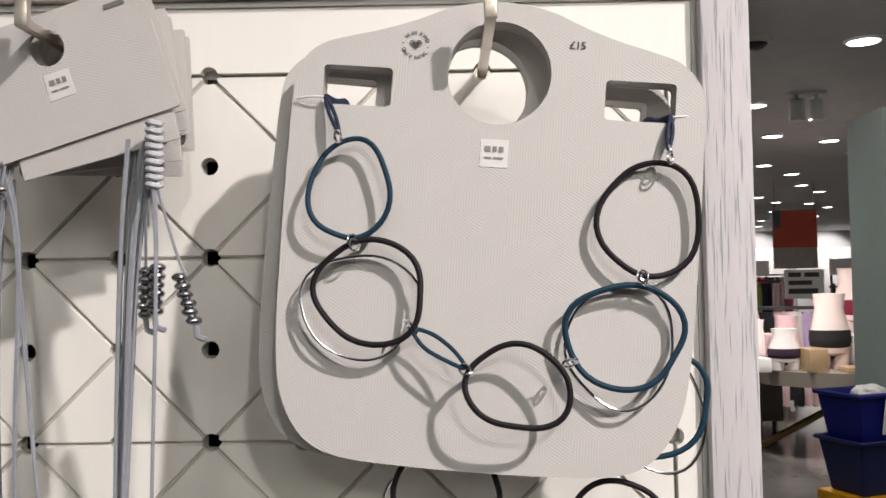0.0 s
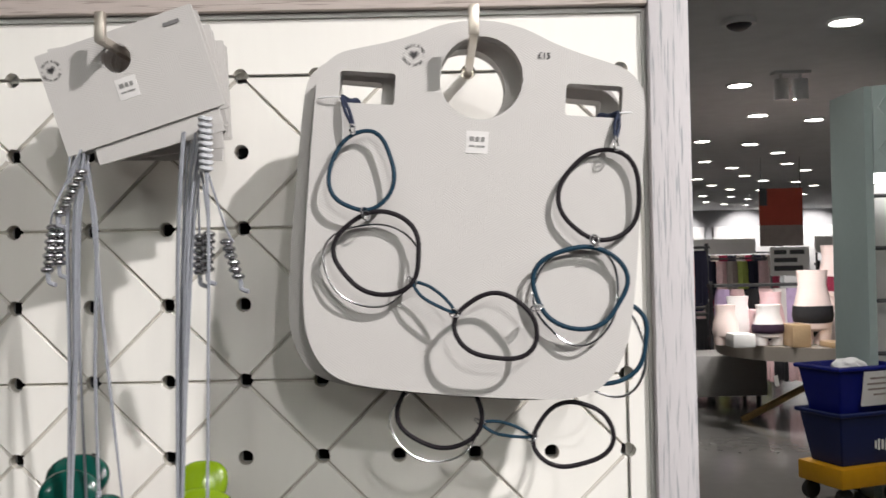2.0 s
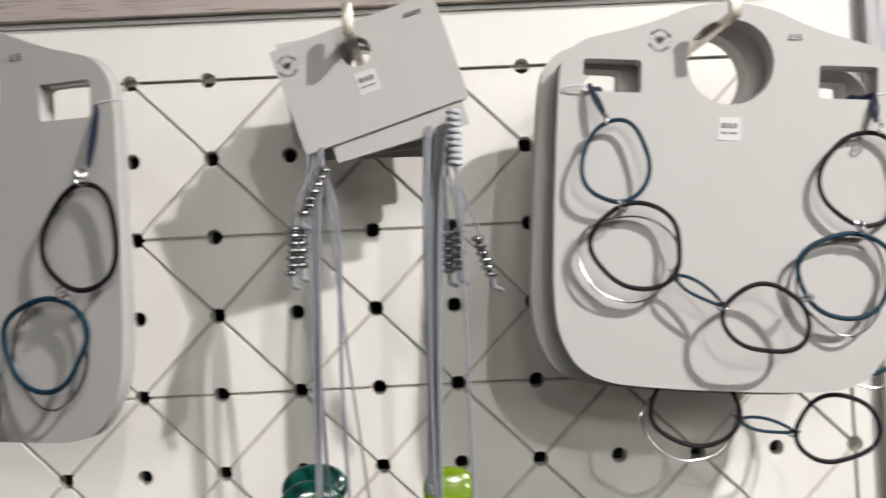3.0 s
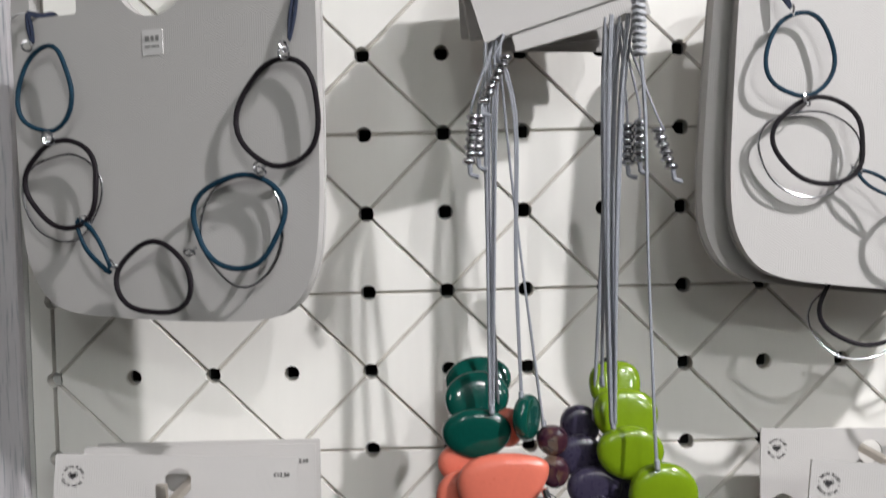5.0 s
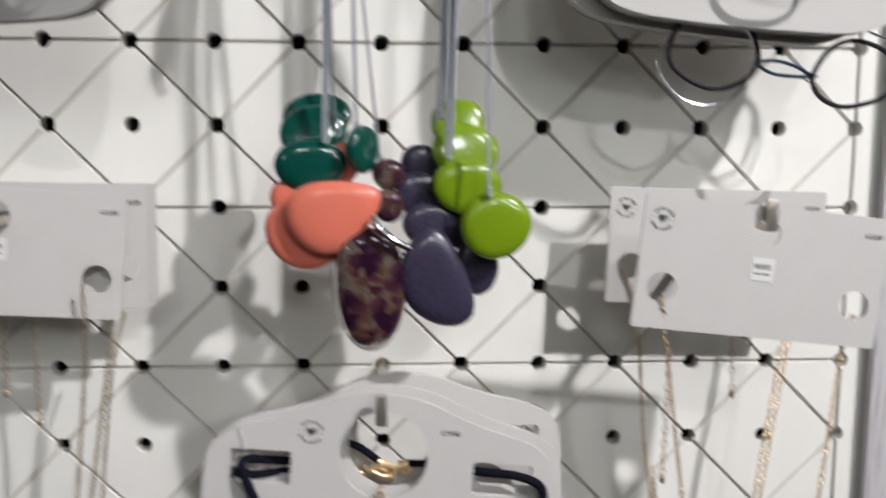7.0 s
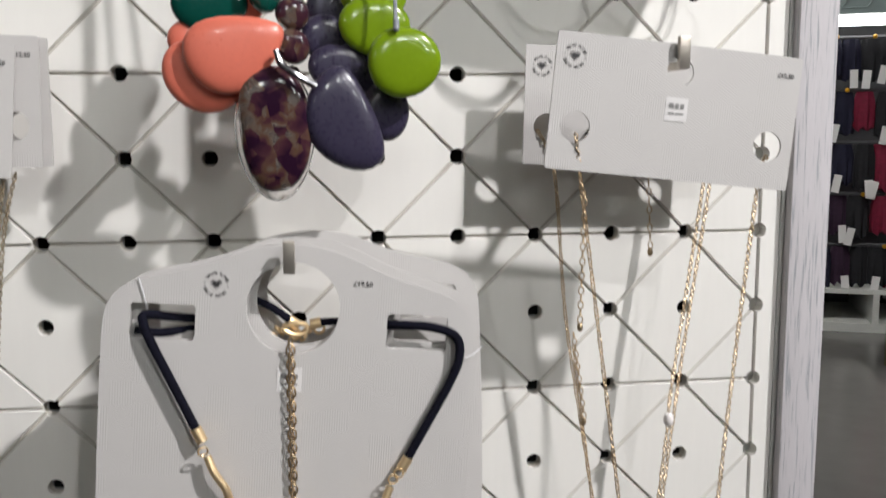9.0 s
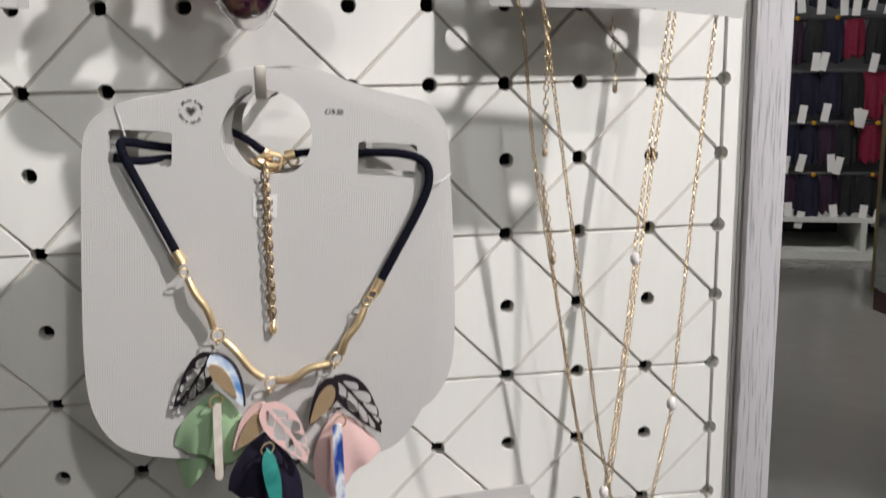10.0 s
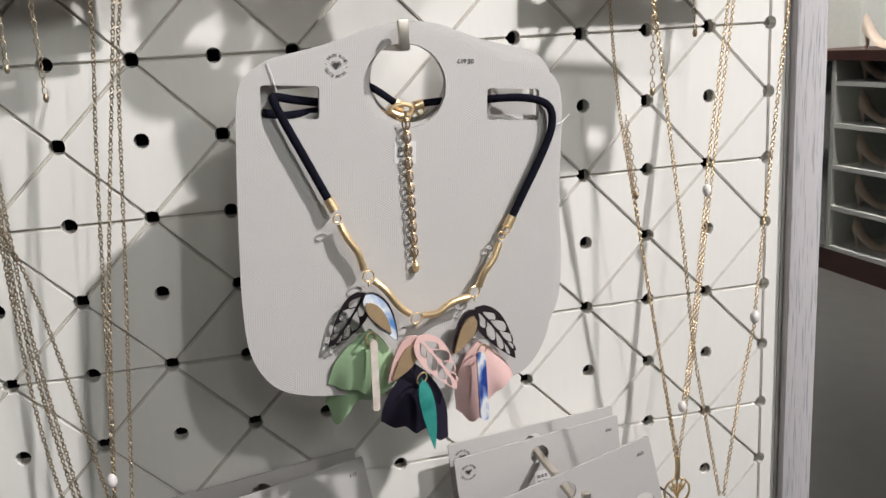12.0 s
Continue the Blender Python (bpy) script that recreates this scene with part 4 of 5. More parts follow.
def chain(bm, points, pitch=0.0022, r=0.00095, per=10):
    """A fine curb chain of small oval links, each turned against the next."""
    path = smooth_path(points, per)
    length = sum((b - a).length for a, b in zip(path, path[1:]))
    n = max(int(length / pitch), 4)
    seg, run = 0, 0.0
    for k in range(n):
        want = length * (k + 0.5) / n
        while seg < len(path) - 2 and run + (path[seg + 1] - path[seg]).length < want:
            run += (path[seg + 1] - path[seg]).length
            seg += 1
        step = path[seg + 1] - path[seg]
        d = step.normalized()
        p = path[seg] + d * (want - run)
        turn = 0.75 + 0.25 * math.sin(2.3 * k) + (1.35 if k % 2 else 0.0)
        side = d.cross(Vector((math.cos(turn), math.sin(turn), 0.1))).normalized()
        up = d.cross(side)
        rings = []
        for j in range(8):
            a = j * math.tau / 8
            out = d * (math.cos(a) * pitch * 0.62) + side * (math.sin(a) * r * 0.95)
            away = (d * math.cos(a) + side * math.sin(a)) * (r * 0.42)
            rings.append([bm.verts.new(p + out + away * u + up * (r * 0.42 * v)) for u, v in ((1, 0), (0, 1), (-1, 0), (0, -1))])
        for q, w in zip(rings, rings[1:] + rings[:1]):
            for j in range(4):
                bm.faces.new((q[j], q[(j + 1) % 4], w[(j + 1) % 4], w[j]))
    return bm


def link_chain(bm, a, b, n, r=0.0017, wire=0.00036):
    """Open oval links between two points."""
    a, b = Vector(a), Vector(b)
    for k in range(n):
        p = a.lerp(b, k / max(n - 1, 1))
        d = (b - a).normalized()
        side = Vector((1, 0, 0)) if k % 2 else Vector((0.45, 0.9, 0)).normalized()
        tube(bm, [p + d * (r * 1.25 * math.cos(j * math.tau / 12)) + side * (r * 0.8 * math.sin(j * math.tau / 12)) for j in range(12)], wire, closed=True, sides=5)
    return bm


def drop(bm, p, r=0.0016):
    bmesh.ops.create_uvsphere(bm, u_segments=12, v_segments=8, radius=r, matrix=Matrix.Translation(p) @ Matrix.Diagonal((1, 1, 1.6, 1)))
    return bm


def chain_necklace(label, strands, tails=(), pearls=(), mat=None, pendant=None, r=0.00105):
    t = thing("chain_necklace", pose(0, 0, 0), label, "necklace", "chain necklaces")
    for pts in strands:
        bm = bmesh.new()
        chain(bm, pts, r=r)
        part("chain", bm, mat or CHAIN, t)
    for a, b, n in tails:
        bm = bmesh.new()
        link_chain(bm, a, b, n)
        part("extension_chain", bm, mat or CHAIN, t, "open link extension chain")
        bm = bmesh.new()
        drop(bm, Vector(b) + Vector((0, 0, -0.004)))
        part("end_drop", bm, mat or CHAIN, t)
    for p in pearls:
        bm = bmesh.new()
        bmesh.ops.create_uvsphere(bm, u_segments=14, v_segments=10, radius=0.0034, matrix=Matrix.Translation(p) @ Matrix.Diagonal((0.95, 0.9, 1.35, 1)))
        part("pearl", bm, PEARL, t, "small white freshwater pearl")
    if pendant:
        x, y, z = pendant
        bm = bmesh.new()
        tube(bm, smooth_path([(x + 0.0003, y, z + 0.029), (x, y - 0.001, z + 0.020), (x, y, z + 0.0105)], 4), 0.0021, sides=8)
        part("bail", bm, GOLD, t, "slim gold bail")
        bm = bmesh.new()
        tube(bm, [Vector((x + 0.0105 * math.cos(k * math.tau / 30), y, z + 0.0105 * math.sin(k * math.tau / 30))) for k in range(30)], 0.0009, closed=True, sides=6)
        for k in range(5):
            a = radians(40 + 25 * k)
            tube(bm, smooth_path([(x, y, z - 0.009), (x + 0.002 * math.cos(a), y, z - 0.002), (x + 0.0100 * math.cos(a), y, z + 0.0100 * math.sin(a))], 5), 0.0007, sides=5)
            tube(bm, [Vector((x + 0.0045 * math.cos(a) + 0.0022 * math.cos(j * math.tau / 12), y, z + 0.0045 * math.sin(a) + 0.0022 * math.sin(j * math.tau / 12))) for j in range(12)], 0.0005, closed=True, sides=5)
        part("pendant", bm, GOLD, t, "openwork round gold pendant")
    return t


chain_necklace("long gold chain necklace with pearls and round pendant", [
    [(0.142, -0.0345, 1.366), (0.1523, -0.036, 1.3396), (0.1601, -0.036, 1.2545), (0.1741, -0.036, 1.1674), (0.1981, -0.036, 1.022), (0.2034, -0.036, 0.985)],
    [(0.1655, -0.035, 1.236), (0.180, -0.036, 1.13), (0.2055, -0.036, 0.985)],
    [(0.2480, -0.0345, 1.362), (0.2447, -0.036, 1.335), (0.2290, -0.037, 1.2176), (0.2263, -0.037, 1.192)],
    [(0.2262, -0.037, 1.183), (0.2143, -0.038, 1.0729), (0.2083, -0.038, 1.0300)],
    [(0.2500, -0.0345, 1.362), (0.2475, -0.037, 1.33), (0.2325, -0.038, 1.2176), (0.2140, -0.038, 1.05), (0.2045, -0.038, 0.985)]],
    [((0.1648, -0.038, 1.243), (0.1720, -0.038, 1.193), 14)], [(0.2262, -0.038, 1.1875), (0.2078, -0.038, 1.0265)], pendant=(0.2042, -0.037, 0.9575))
chain_necklace("long fine gold chain necklace with a pearl", [
    [(0.1445, -0.1065, 1.364), (0.1512, -0.102, 1.322), (0.1614, -0.099, 1.2556), (0.1745, -0.097, 1.166), (0.1866, -0.090, 1.092), (0.2000, -0.086, 1.030), (0.2105, -0.085, 0.978)],
    [(0.2475, -0.1065, 1.352), (0.2452, -0.102, 1.335), (0.2385, -0.095, 1.2257), (0.2322, -0.090, 1.1135)],
    [(0.2318, -0.090, 1.103), (0.2225, -0.088, 1.0497), (0.2130, -0.086, 0.978)]],
    [((0.1500, -0.106, 1.333), (0.1485, -0.106, 1.268), 18), ((0.2010, -0.06, 1.336), (0.2030, -0.06, 1.300), 8)], [(0.2320, -0.090, 1.108)])
chain_necklace("long pale gold chain necklace hanging beside its twin", [
    [(-0.1600, -0.068, 1.364), (-0.1620, -0.064, 1.32), (-0.1700, -0.060, 1.25), (-0.1772, -0.058, 1.1722), (-0.1869, -0.056, 1.0674), (-0.190, -0.056, 1.03)],
    [(-0.1490, -0.052, 1.345), (-0.1535, -0.056, 1.31), (-0.1742, -0.057, 1.1718), (-0.1899, -0.057, 1.03)],
    [(-0.1440, -0.050, 1.345), (-0.1520, -0.056, 1.30), (-0.1650, -0.057, 1.1708), (-0.1798, -0.057, 1.03), (-0.183, -0.057, 0.97)]],
    [((-0.2100, -0.05, 1.345), (-0.2106, -0.05, 1.303), 10), ((-0.1934, -0.05, 1.345), (-0.1931, -0.05, 1.286), 14)], [(-0.1890, -0.057, 1.051)], mat=CHAIN_SILVER)
chain_necklace("long pale gold chain necklace crossing the board", [
    [(-0.2590, -0.074, 1.370), (-0.2580, -0.068, 1.345), (-0.2480, -0.063, 1.27), (-0.2163, -0.060, 1.1831), (-0.1930, -0.058, 1.046), (-0.187, -0.058, 1.0)],
    [(-0.2420, -0.062, 1.348), (-0.2358, -0.060, 1.33), (-0.2259, -0.060, 1.26), (-0.2224, -0.058, 1.1435), (-0.2060, -0.057, 1.0)],
    [(-0.2390, -0.062, 1.348), (-0.2310, -0.060, 1.33), (-0.2230, -0.060, 1.25), (-0.2190, -0.058, 1.14), (-0.2030, -0.057, 1.0)],
    [(-0.2360, -0.060, 1.348), (-0.2290, -0.058, 1.28), (-0.2240, -0.058, 1.10), (-0.2110, -0.057, 1.0)]], mat=CHAIN_SILVER)

# ---- leaf necklace card ----
necklace_card(M_LOW, "£19.50", "white embossed card with a leaf pendant necklace", thick=0.0045)
necklace_card(M_LOW @ pose(0.0045, 0.008, 0.0030, 0, 0.2, 0), "£19.50", "white embossed card behind the leaf necklace card", printed=False, thick=0.0045)
necklace_card(M_LOW @ pose(0.0085, 0.029, 0.0052, 0, -5.5, 4.0), "£19.50", "white embossed card at the back of the hook", printed=False, thick=0.006)
leafy = thing("leaf_necklace", pose(0, 0, 0), "black rope necklace with gold bars and enamel leaves", "necklace")


def along(name, pts, r, mat, label="", sides=10, per=8, flat=1.0):
    bm = bmesh.new()
    tube(bm, smooth_path(pts, per), r, sides=sides, flat=flat)
    return part(name, bm, mat, leafy, label)


along("rope", [(-0.047, -0.088, 1.271), (-0.060, -0.092, 1.2735), (-0.0715, -0.098, 1.276), (-0.0715, -0.1035, 1.272), (-0.0675, -0.105, 1.262), (-0.0585, -0.106, 1.242), (-0.0480, -0.107, 1.2185)], 0.00235, ROPE, "black braided rope")
along("rope", [(-0.078, -0.094, 1.268), (-0.066, -0.092, 1.2655), (-0.046, -0.088, 1.2665)], 0.0022, ROPE, "black braided rope")
along("rope", [(0.0573, -0.107, 1.1978), (0.066, -0.107, 1.213), (0.0790, -0.106, 1.2355), (0.0850, -0.105, 1.2500), (0.0835, -0.1035, 1.2605), (0.072, -0.102, 1.2655), (0.055, -0.098, 1.2665), (0.045, -0.090, 1.2650)], 0.00235, ROPE, "black braided rope")
along("rope", [(-0.023, -0.085, 1.281), (-0.012, -0.080, 1.275), (-0.001, -0.080, 1.2665)], 0.0021, ROPE, "black braided rope")
along("rope", [(0.013, -0.080, 1.2655), (0.024, -0.084, 1.2665), (0.030, -0.088, 1.267)], 0.0021, ROPE, "black braided rope")
for a, b in (((-0.0485, -0.107, 1.2195), (-0.0452, -0.1075, 1.2125)), ((0.0578, -0.107, 1.1987), (0.0538, -0.1075, 1.1920)), ((-0.002, -0.081, 1.2672), (0.003, -0.081, 1.2640)), ((0.0145, -0.081, 1.2655), (0.009, -0.081, 1.2645))):
    along("end_cap", [a, b], 0.0029, GOLD, "brushed gold end cap", per=2)
for pts in ([(-0.0432, -0.108, 1.2050), (-0.0400, -0.1095, 1.197), (-0.0345, -0.1095, 1.1875), (-0.0320, -0.109, 1.1775)], [(-0.0268, -0.110, 1.1708), (-0.021, -0.112, 1.1650), (-0.0140, -0.112, 1.1545), (-0.0079, -0.111, 1.1488)], [(-0.0002, -0.111, 1.1470), (0.0080, -0.113, 1.1478), (0.0170, -0.113, 1.1530), (0.0278, -0.112, 1.1545)], [(0.0345, -0.111, 1.1600), (0.0375, -0.112, 1.1680), (0.0440, -0.1115, 1.1760), (0.0482, -0.110, 1.1845)]):
    along("gold_bar", pts, 0.0021, GOLD, "curved brushed gold bar")


def gold_ring(p, r, wire, turn):
    bm = bmesh.new()
    jump_ring(bm, Vector(p), r, wire, turn)
    part("jump_ring", bm, GOLD, leafy, "small gold jump ring")


for k, (x, z) in enumerate(((-0.0448, 1.2085), (-0.0300, 1.1740), (-0.0040, 1.1455), (0.0315, 1.1570), (0.0495, 1.1885), (0.0525, 1.1915))):
    gold_ring((x, -0.1105, z), 0.0034 if k in (1, 2, 3) else 0.0024, 0.0005, (0.25, 0.3 * k, 0.35))
for x, z in ((-0.0300, 1.1705), (-0.0042, 1.142), (0.0312, 1.1535)):
    gold_ring((x, -0.112, z), 0.0017, 0.0004, (0.3, 0, 1.2))
for x, z, y in ((-0.0325, 1.1395, -0.117), (-0.0066, 1.1150, -0.127), (0.0318, 1.1235, -0.119)):
    gold_ring((x, y, z), 0.0037, 0.0005, (0.2, 0, 0.5))
bm = bmesh.new()
link_chain(bm, (-0.0008, -0.1025, 1.2600), (-0.0014, -0.1048, 1.1800), 23, 0.0027, 0.0005)
part("extension_chain", bm, CHAIN, leafy, "gold extension chain")
bm = bmesh.new()
drop(bm, Vector((-0.0012, -0.1055, 1.1745)), 0.0021)
part("end_drop", bm, GOLD, leafy)
bm = bmesh.new()
for k in range(8):
    jump_ring(bm, Vector((-0.016 + 0.0042 * k, -0.079 + 0.002 * math.sin(k), 1.2605 - 0.002 * math.sin(1.7 * k))), 0.0028, 0.0008, (0.9 * k, 0.4 * k, 0.3))
tube(bm, smooth_path([(-0.005, -0.083, 1.2635), (0.001, -0.084, 1.2665), (0.007, -0.083, 1.2645), (0.006, -0.083, 1.2605), (0.0, -0.083, 1.2600)], 6, closed=True), 0.0014, closed=True)
part("clasp", bm, GOLD, leafy, "gold lobster clasp")
along("tie", [(-0.0735, -0.0995, 1.2945), (-0.0715, -0.1, 1.287), (-0.0700, -0.1, 1.2790)], 0.00035, NYLON, "thin clear tie", sides=5)
along("tie", [(0.0860, -0.1055, 1.2490), (0.0925, -0.102, 1.2505), (0.0985, -0.0985, 1.2540)], 0.00035, NYLON, "thin clear tie", sides=5)


def leaf_outline(length, width, n=16):
    """A leaf with a round base, a slight lean and a drawn-out tip."""
    def half(u):
        return width / 2 * math.sin(math.pi * u ** 0.72) ** 0.8 * (1 - 0.22 * u)

    def lean(u):
        return 0.06 * width * math.sin(math.pi * u) - 0.05 * width * u * u
    us = [k / n for k in range(1, n)]
    return [(0, 0)] + [(length * u, lean(u) - half(u)) for u in us] + [(length, -0.05 * width)] + [(length * u, lean(u) + half(u)) for u in reversed(us)]


def turn_to(bm, a, b, lift=0.0, roll=0.0):
    """Lays a plate built along +x from the origin so that it runs from a to b."""
    a, b = Vector(a), Vector(b)
    d = (b - a).normalized()
    y = Vector((0, 1, 0))
    z = d.cross(y).normalized() * 1.0
    y = z.cross(d)
    m = Matrix((d, y, z)).transposed().to_4x4()
    bmesh.ops.transform(bm, matrix=Matrix.Translation(a) @ m @ Matrix.Rotation(radians(roll), 4, "X"), verts=bm.verts[:])


def open_leaf(a, b, width, mat, label, roll=0.0):
    """A leaf cut through between the midrib and slanting side veins."""
    length = (Vector(b) - Vector(a)).length
    holes = []
    for side in (-1, 1):
        for x0, x1, w, skew in ((0.10, 0.25, 0.29, 0.12), (0.27, 0.46, 0.355, 0.15), (0.49, 0.66, 0.29, 0.15), (0.69, 0.82, 0.17, 0.11)):
            x0 += 0.03 * (side > 0)
            x1 += 0.02 * (side > 0)
            pts = [(x0, 0.055), (x1, 0.05), (x1 + skew * 0.7, w * 0.62), (x1 + skew * 0.35, w), (x0 + skew, w * 0.98), (x0 + skew * 0.3, w * 0.5)]
            loop_pts = smooth_path([(length * x, 0, side * width * z + 0.06 * width * math.sin(math.pi * x)) for x, z in pts], 3, closed=True)
            holes.append([(p.x, p.z) for p in loop_pts][::side])
    bm = bmesh.new()
    slab(bm, leaf_outline(length, width), holes, -0.0005, 0.0005)
    turn_to(bm, a, b, roll=roll)
    part("openwork_leaf", bm, mat, leafy, label, smooth=False)


def oval(a, b, width, mat, label, thick=0.0012, roll=0.0):
    """A leaf-shaped drop with a softened rim."""
    length = (Vector(b) - Vector(a)).length
    bm = bmesh.new()
    slab(bm, leaf_outline(length, width), [], -thick, thick)
    rim = [e for e in bm.edges if len(e.link_faces) == 2 and e.calc_face_angle(0) > 1.2]
    bmesh.ops.bevel(bm, geom=rim, offset=thick * 0.6, segments=2, affect="EDGES")
    turn_to(bm, a, b, roll=roll)
    part("leaf_drop", bm, mat, leafy, label)


def petal(top, half, height, hem, mat, label, turn=0.0, bow=0.004, yaw=0.0, lean=0.0):
    """A tulip petal bowed forwards; hem: the relative length at even steps across, from one side to the other."""
    bm = bmesh.new()
    nx, nz = 24, 14
    m = Matrix.Translation(top) @ Euler((radians(6), radians(turn), radians(yaw))).to_matrix().to_4x4()
    line = smooth_path([(k, 0, v) for k, v in enumerate(hem)], 8)
    grids = []
    for back in (0.0, 0.0009):
        grid = []
        for j in range(nz + 1):
            v = j / nz
            w = half * (0.10 + 0.90 * math.sin(math.pi / 2 * min(v * 1.35, 1.0)) ** 0.75) * (1 + 0.07 * v * v)
            row = []
            for i in range(nx + 1):
                u = -1 + 2 * i / nx
                length = line[round(i / nx * (len(line) - 1))].z
                stretch = 1 + (length - 1) * v ** 1.6
                wave = 0.0014 * v * v * math.sin(u * 6.5 + 0.8)
                row.append(bm.verts.new(m @ Vector((u * w + lean * v * half, -bow * (1 - u * u) * math.sin(math.pi * v * 0.7) + back + wave, -height * v * stretch - 0.0016 * (1 - v) * u * u))))
            grid.append(row)
        grids.append(grid)
    f, b = grids
    for j in range(nz):
        for i in range(nx):
            bm.faces.new((f[j][i], f[j + 1][i], f[j + 1][i + 1], f[j][i + 1]))
            bm.faces.new((b[j][i + 1], b[j + 1][i + 1], b[j + 1][i], b[j][i]))
    rim = [(0, i) for i in range(nx)] + [(j, nx) for j in range(nz)] + [(nz, i) for i in range(nx, 0, -1)] + [(j, 0) for j in range(nz, 0, -1)]
    for p, q in zip(rim, rim[1:] + rim[:1]):
        bm.faces.new((f[p[0]][p[1]], f[q[0]][q[1]], b[q[0]][q[1]], b[p[0]][p[1]]))
    part("petal", bm, mat, leafy, label)


petal((-0.0320, -0.113, 1.1435), 0.0182, 0.0400, (0.86, 0.90, 0.90, 1.02, 1.00, 0.88), SAGE, "sage green enamel petal", 5, yaw=-6, lean=-0.22)
petal((-0.0370, -0.106, 1.1300), 0.0150, 0.0440, (0.80, 1.10, 0.98, 0.74, 0.70, 0.72), SAGE, "sage green enamel petal behind", 8, yaw=-12, lean=-0.2)
petal((-0.0085, -0.119, 1.1210), 0.0190, 0.0470, (0.74, 0.82, 0.79, 0.93, 0.88, 1.06, 1.08), MIDNIGHT, "midnight blue enamel petal", 2)
petal((0.0312, -0.113, 1.1275), 0.0180, 0.0440, (0.95, 1.16, 1.02, 0.84, 0.74, 0.66), BLUSH, "blush pink enamel petal", -5, yaw=4, lean=0.1)
open_leaf((-0.0330, -0.1135, 1.1655), (-0.0550, -0.1095, 1.1345), 0.0170, BLACK_METAL, "black openwork metal leaf", 20)
open_leaf((-0.0075, -0.1250, 1.1395), (0.0145, -0.1250, 1.1050), 0.0195, BLUSH, "pink openwork metal leaf", -10)
open_leaf((0.0302, -0.1155, 1.1490), (0.0550, -0.1120, 1.1135), 0.0180, BLACK_METAL, "black openwork metal leaf", -10)
oval((-0.0335, -0.1168, 1.1660), (-0.0168, -0.1178, 1.1365), 0.0145, BLACK_METAL, "black metal backing leaf")
oval((-0.0338, -0.1185, 1.1655), (-0.0176, -0.1195, 1.1375), 0.0128, SKY_SHELL, "pale blue shell drop")
oval((-0.0338, -0.1205, 1.1612), (-0.0208, -0.1215, 1.1425), 0.0082, TAN, "tan shell drop")
oval((-0.0072, -0.1218, 1.1390), (-0.0245, -0.1212, 1.1125), 0.0145, BLUSH, "pink metal backing leaf")
oval((-0.0080, -0.1238, 1.1345), (-0.0225, -0.1232, 1.1145), 0.0098, TAN, "tan shell drop")
oval((0.0298, -0.1150, 1.1475), (0.0158, -0.1145, 1.1225), 0.0135, BLACK_METAL, "black metal backing leaf")
oval((0.0288, -0.1168, 1.1440), (0.0163, -0.1162, 1.1228), 0.0095, TAN, "tan shell drop")


def stick(a, b, w, mat, label, thick=0.0014):
    length = (Vector(b) - Vector(a)).length
    bm = bmesh.new()
    slab(bm, rect(0, length, -w / 2, w / 2, w * 0.42, 5), [], -thick, thick)
    rim = [e for e in bm.edges if len(e.link_faces) == 2 and e.calc_face_angle(0) > 1.2]
    bmesh.ops.bevel(bm, geom=rim, offset=0.0006, segments=2, affect="EDGES")
    turn_to(bm, a, b)
    part("stick_drop", bm, mat, leafy, label)


stick((-0.0316, -0.1205, 1.1395), (-0.0330, -0.1210, 1.0975), 0.0042, CREAM, "cream shell stick")
oval((-0.0072, -0.1285, 1.1155), (-0.0020, -0.1290, 1.0720), 0.0092, TEAL, "long teal shell drop", thick=0.0018)
stick((0.0303, -0.1215, 1.1235), (0.0305, -0.1220, 1.0815), 0.0052, BLUE_SHELL, "blue and white marbled stick")

# ---- shop beyond the board ----
TABLE = material("taupe_table_top", (0.27, 0.24, 0.21), 0.5, vary=0.08, scale=6)
BRASS = material("aged_brass", (0.45, 0.30, 0.13), 0.4, 0.8, vary=0.1, scale=20)
FORM = material("pale_pink_form", (0.80, 0.66, 0.62), 0.6, vary=0.04, scale=8)
FORM_WHITE = material("white_form", (0.8, 0.76, 0.75), 0.5, vary=0.04, scale=8)
CLOTH_BLACK = material("black_cloth", (0.012, 0.012, 0.015), 0.8, vary=0.3, scale=40, bump=0.002)
CLOTH_PLUM = material("plum_cloth", (0.035, 0.014, 0.035), 0.8, vary=0.3, scale=40, bump=0.002)
CLOTH_NAVY = material("navy_cloth", (0.010, 0.010, 0.030), 0.8, vary=0.3, scale=40, bump=0.002)
CLOTH_WINE = material("wine_red_cloth", (0.20, 0.008, 0.035), 0.75, vary=0.3, scale=40, bump=0.002)
CLOTH_PINK = material("pink_cloth", (0.72, 0.50, 0.52), 0.8, vary=0.15, scale=20, bump=0.002)
CLOTH_LILAC = material("lilac_cloth", (0.55, 0.42, 0.66), 0.8, vary=0.15, scale=20)
CLOTH_RED = material("red_cloth", (0.45, 0.02, 0.02), 0.8, vary=0.2, scale=20)
CLOTH_LIME = material("lime_cloth", (0.35, 0.42, 0.10), 0.8, vary=0.2, scale=20)
RUST = material("rust_red_print", (0.38, 0.06, 0.035), 0.7, vary=0.15, scale=5)
PRINT_GREY = material("grey_print_cloth", (0.33, 0.28, 0.26), 0.7, vary=0.2, scale=9)
BASKET = material("royal_blue_plastic", (0.005, 0.010, 0.17), 0.4, vary=0.1, scale=20)
BASKET_DARK = material("navy_plastic", (0.008, 0.016, 0.09), 0.45, vary=0.1, scale=20)
YELLOW = material("yellow_plastic", (0.60, 0.30, 0.01), 0.4, vary=0.08, scale=20)
RUBBER = material("black_rubber", (0.02, 0.02, 0.02), 0.7)
TEAL_WALL = material("pale_teal_panel", (0.36, 0.44, 0.43), 0.35, vary=0.05, scale=2)
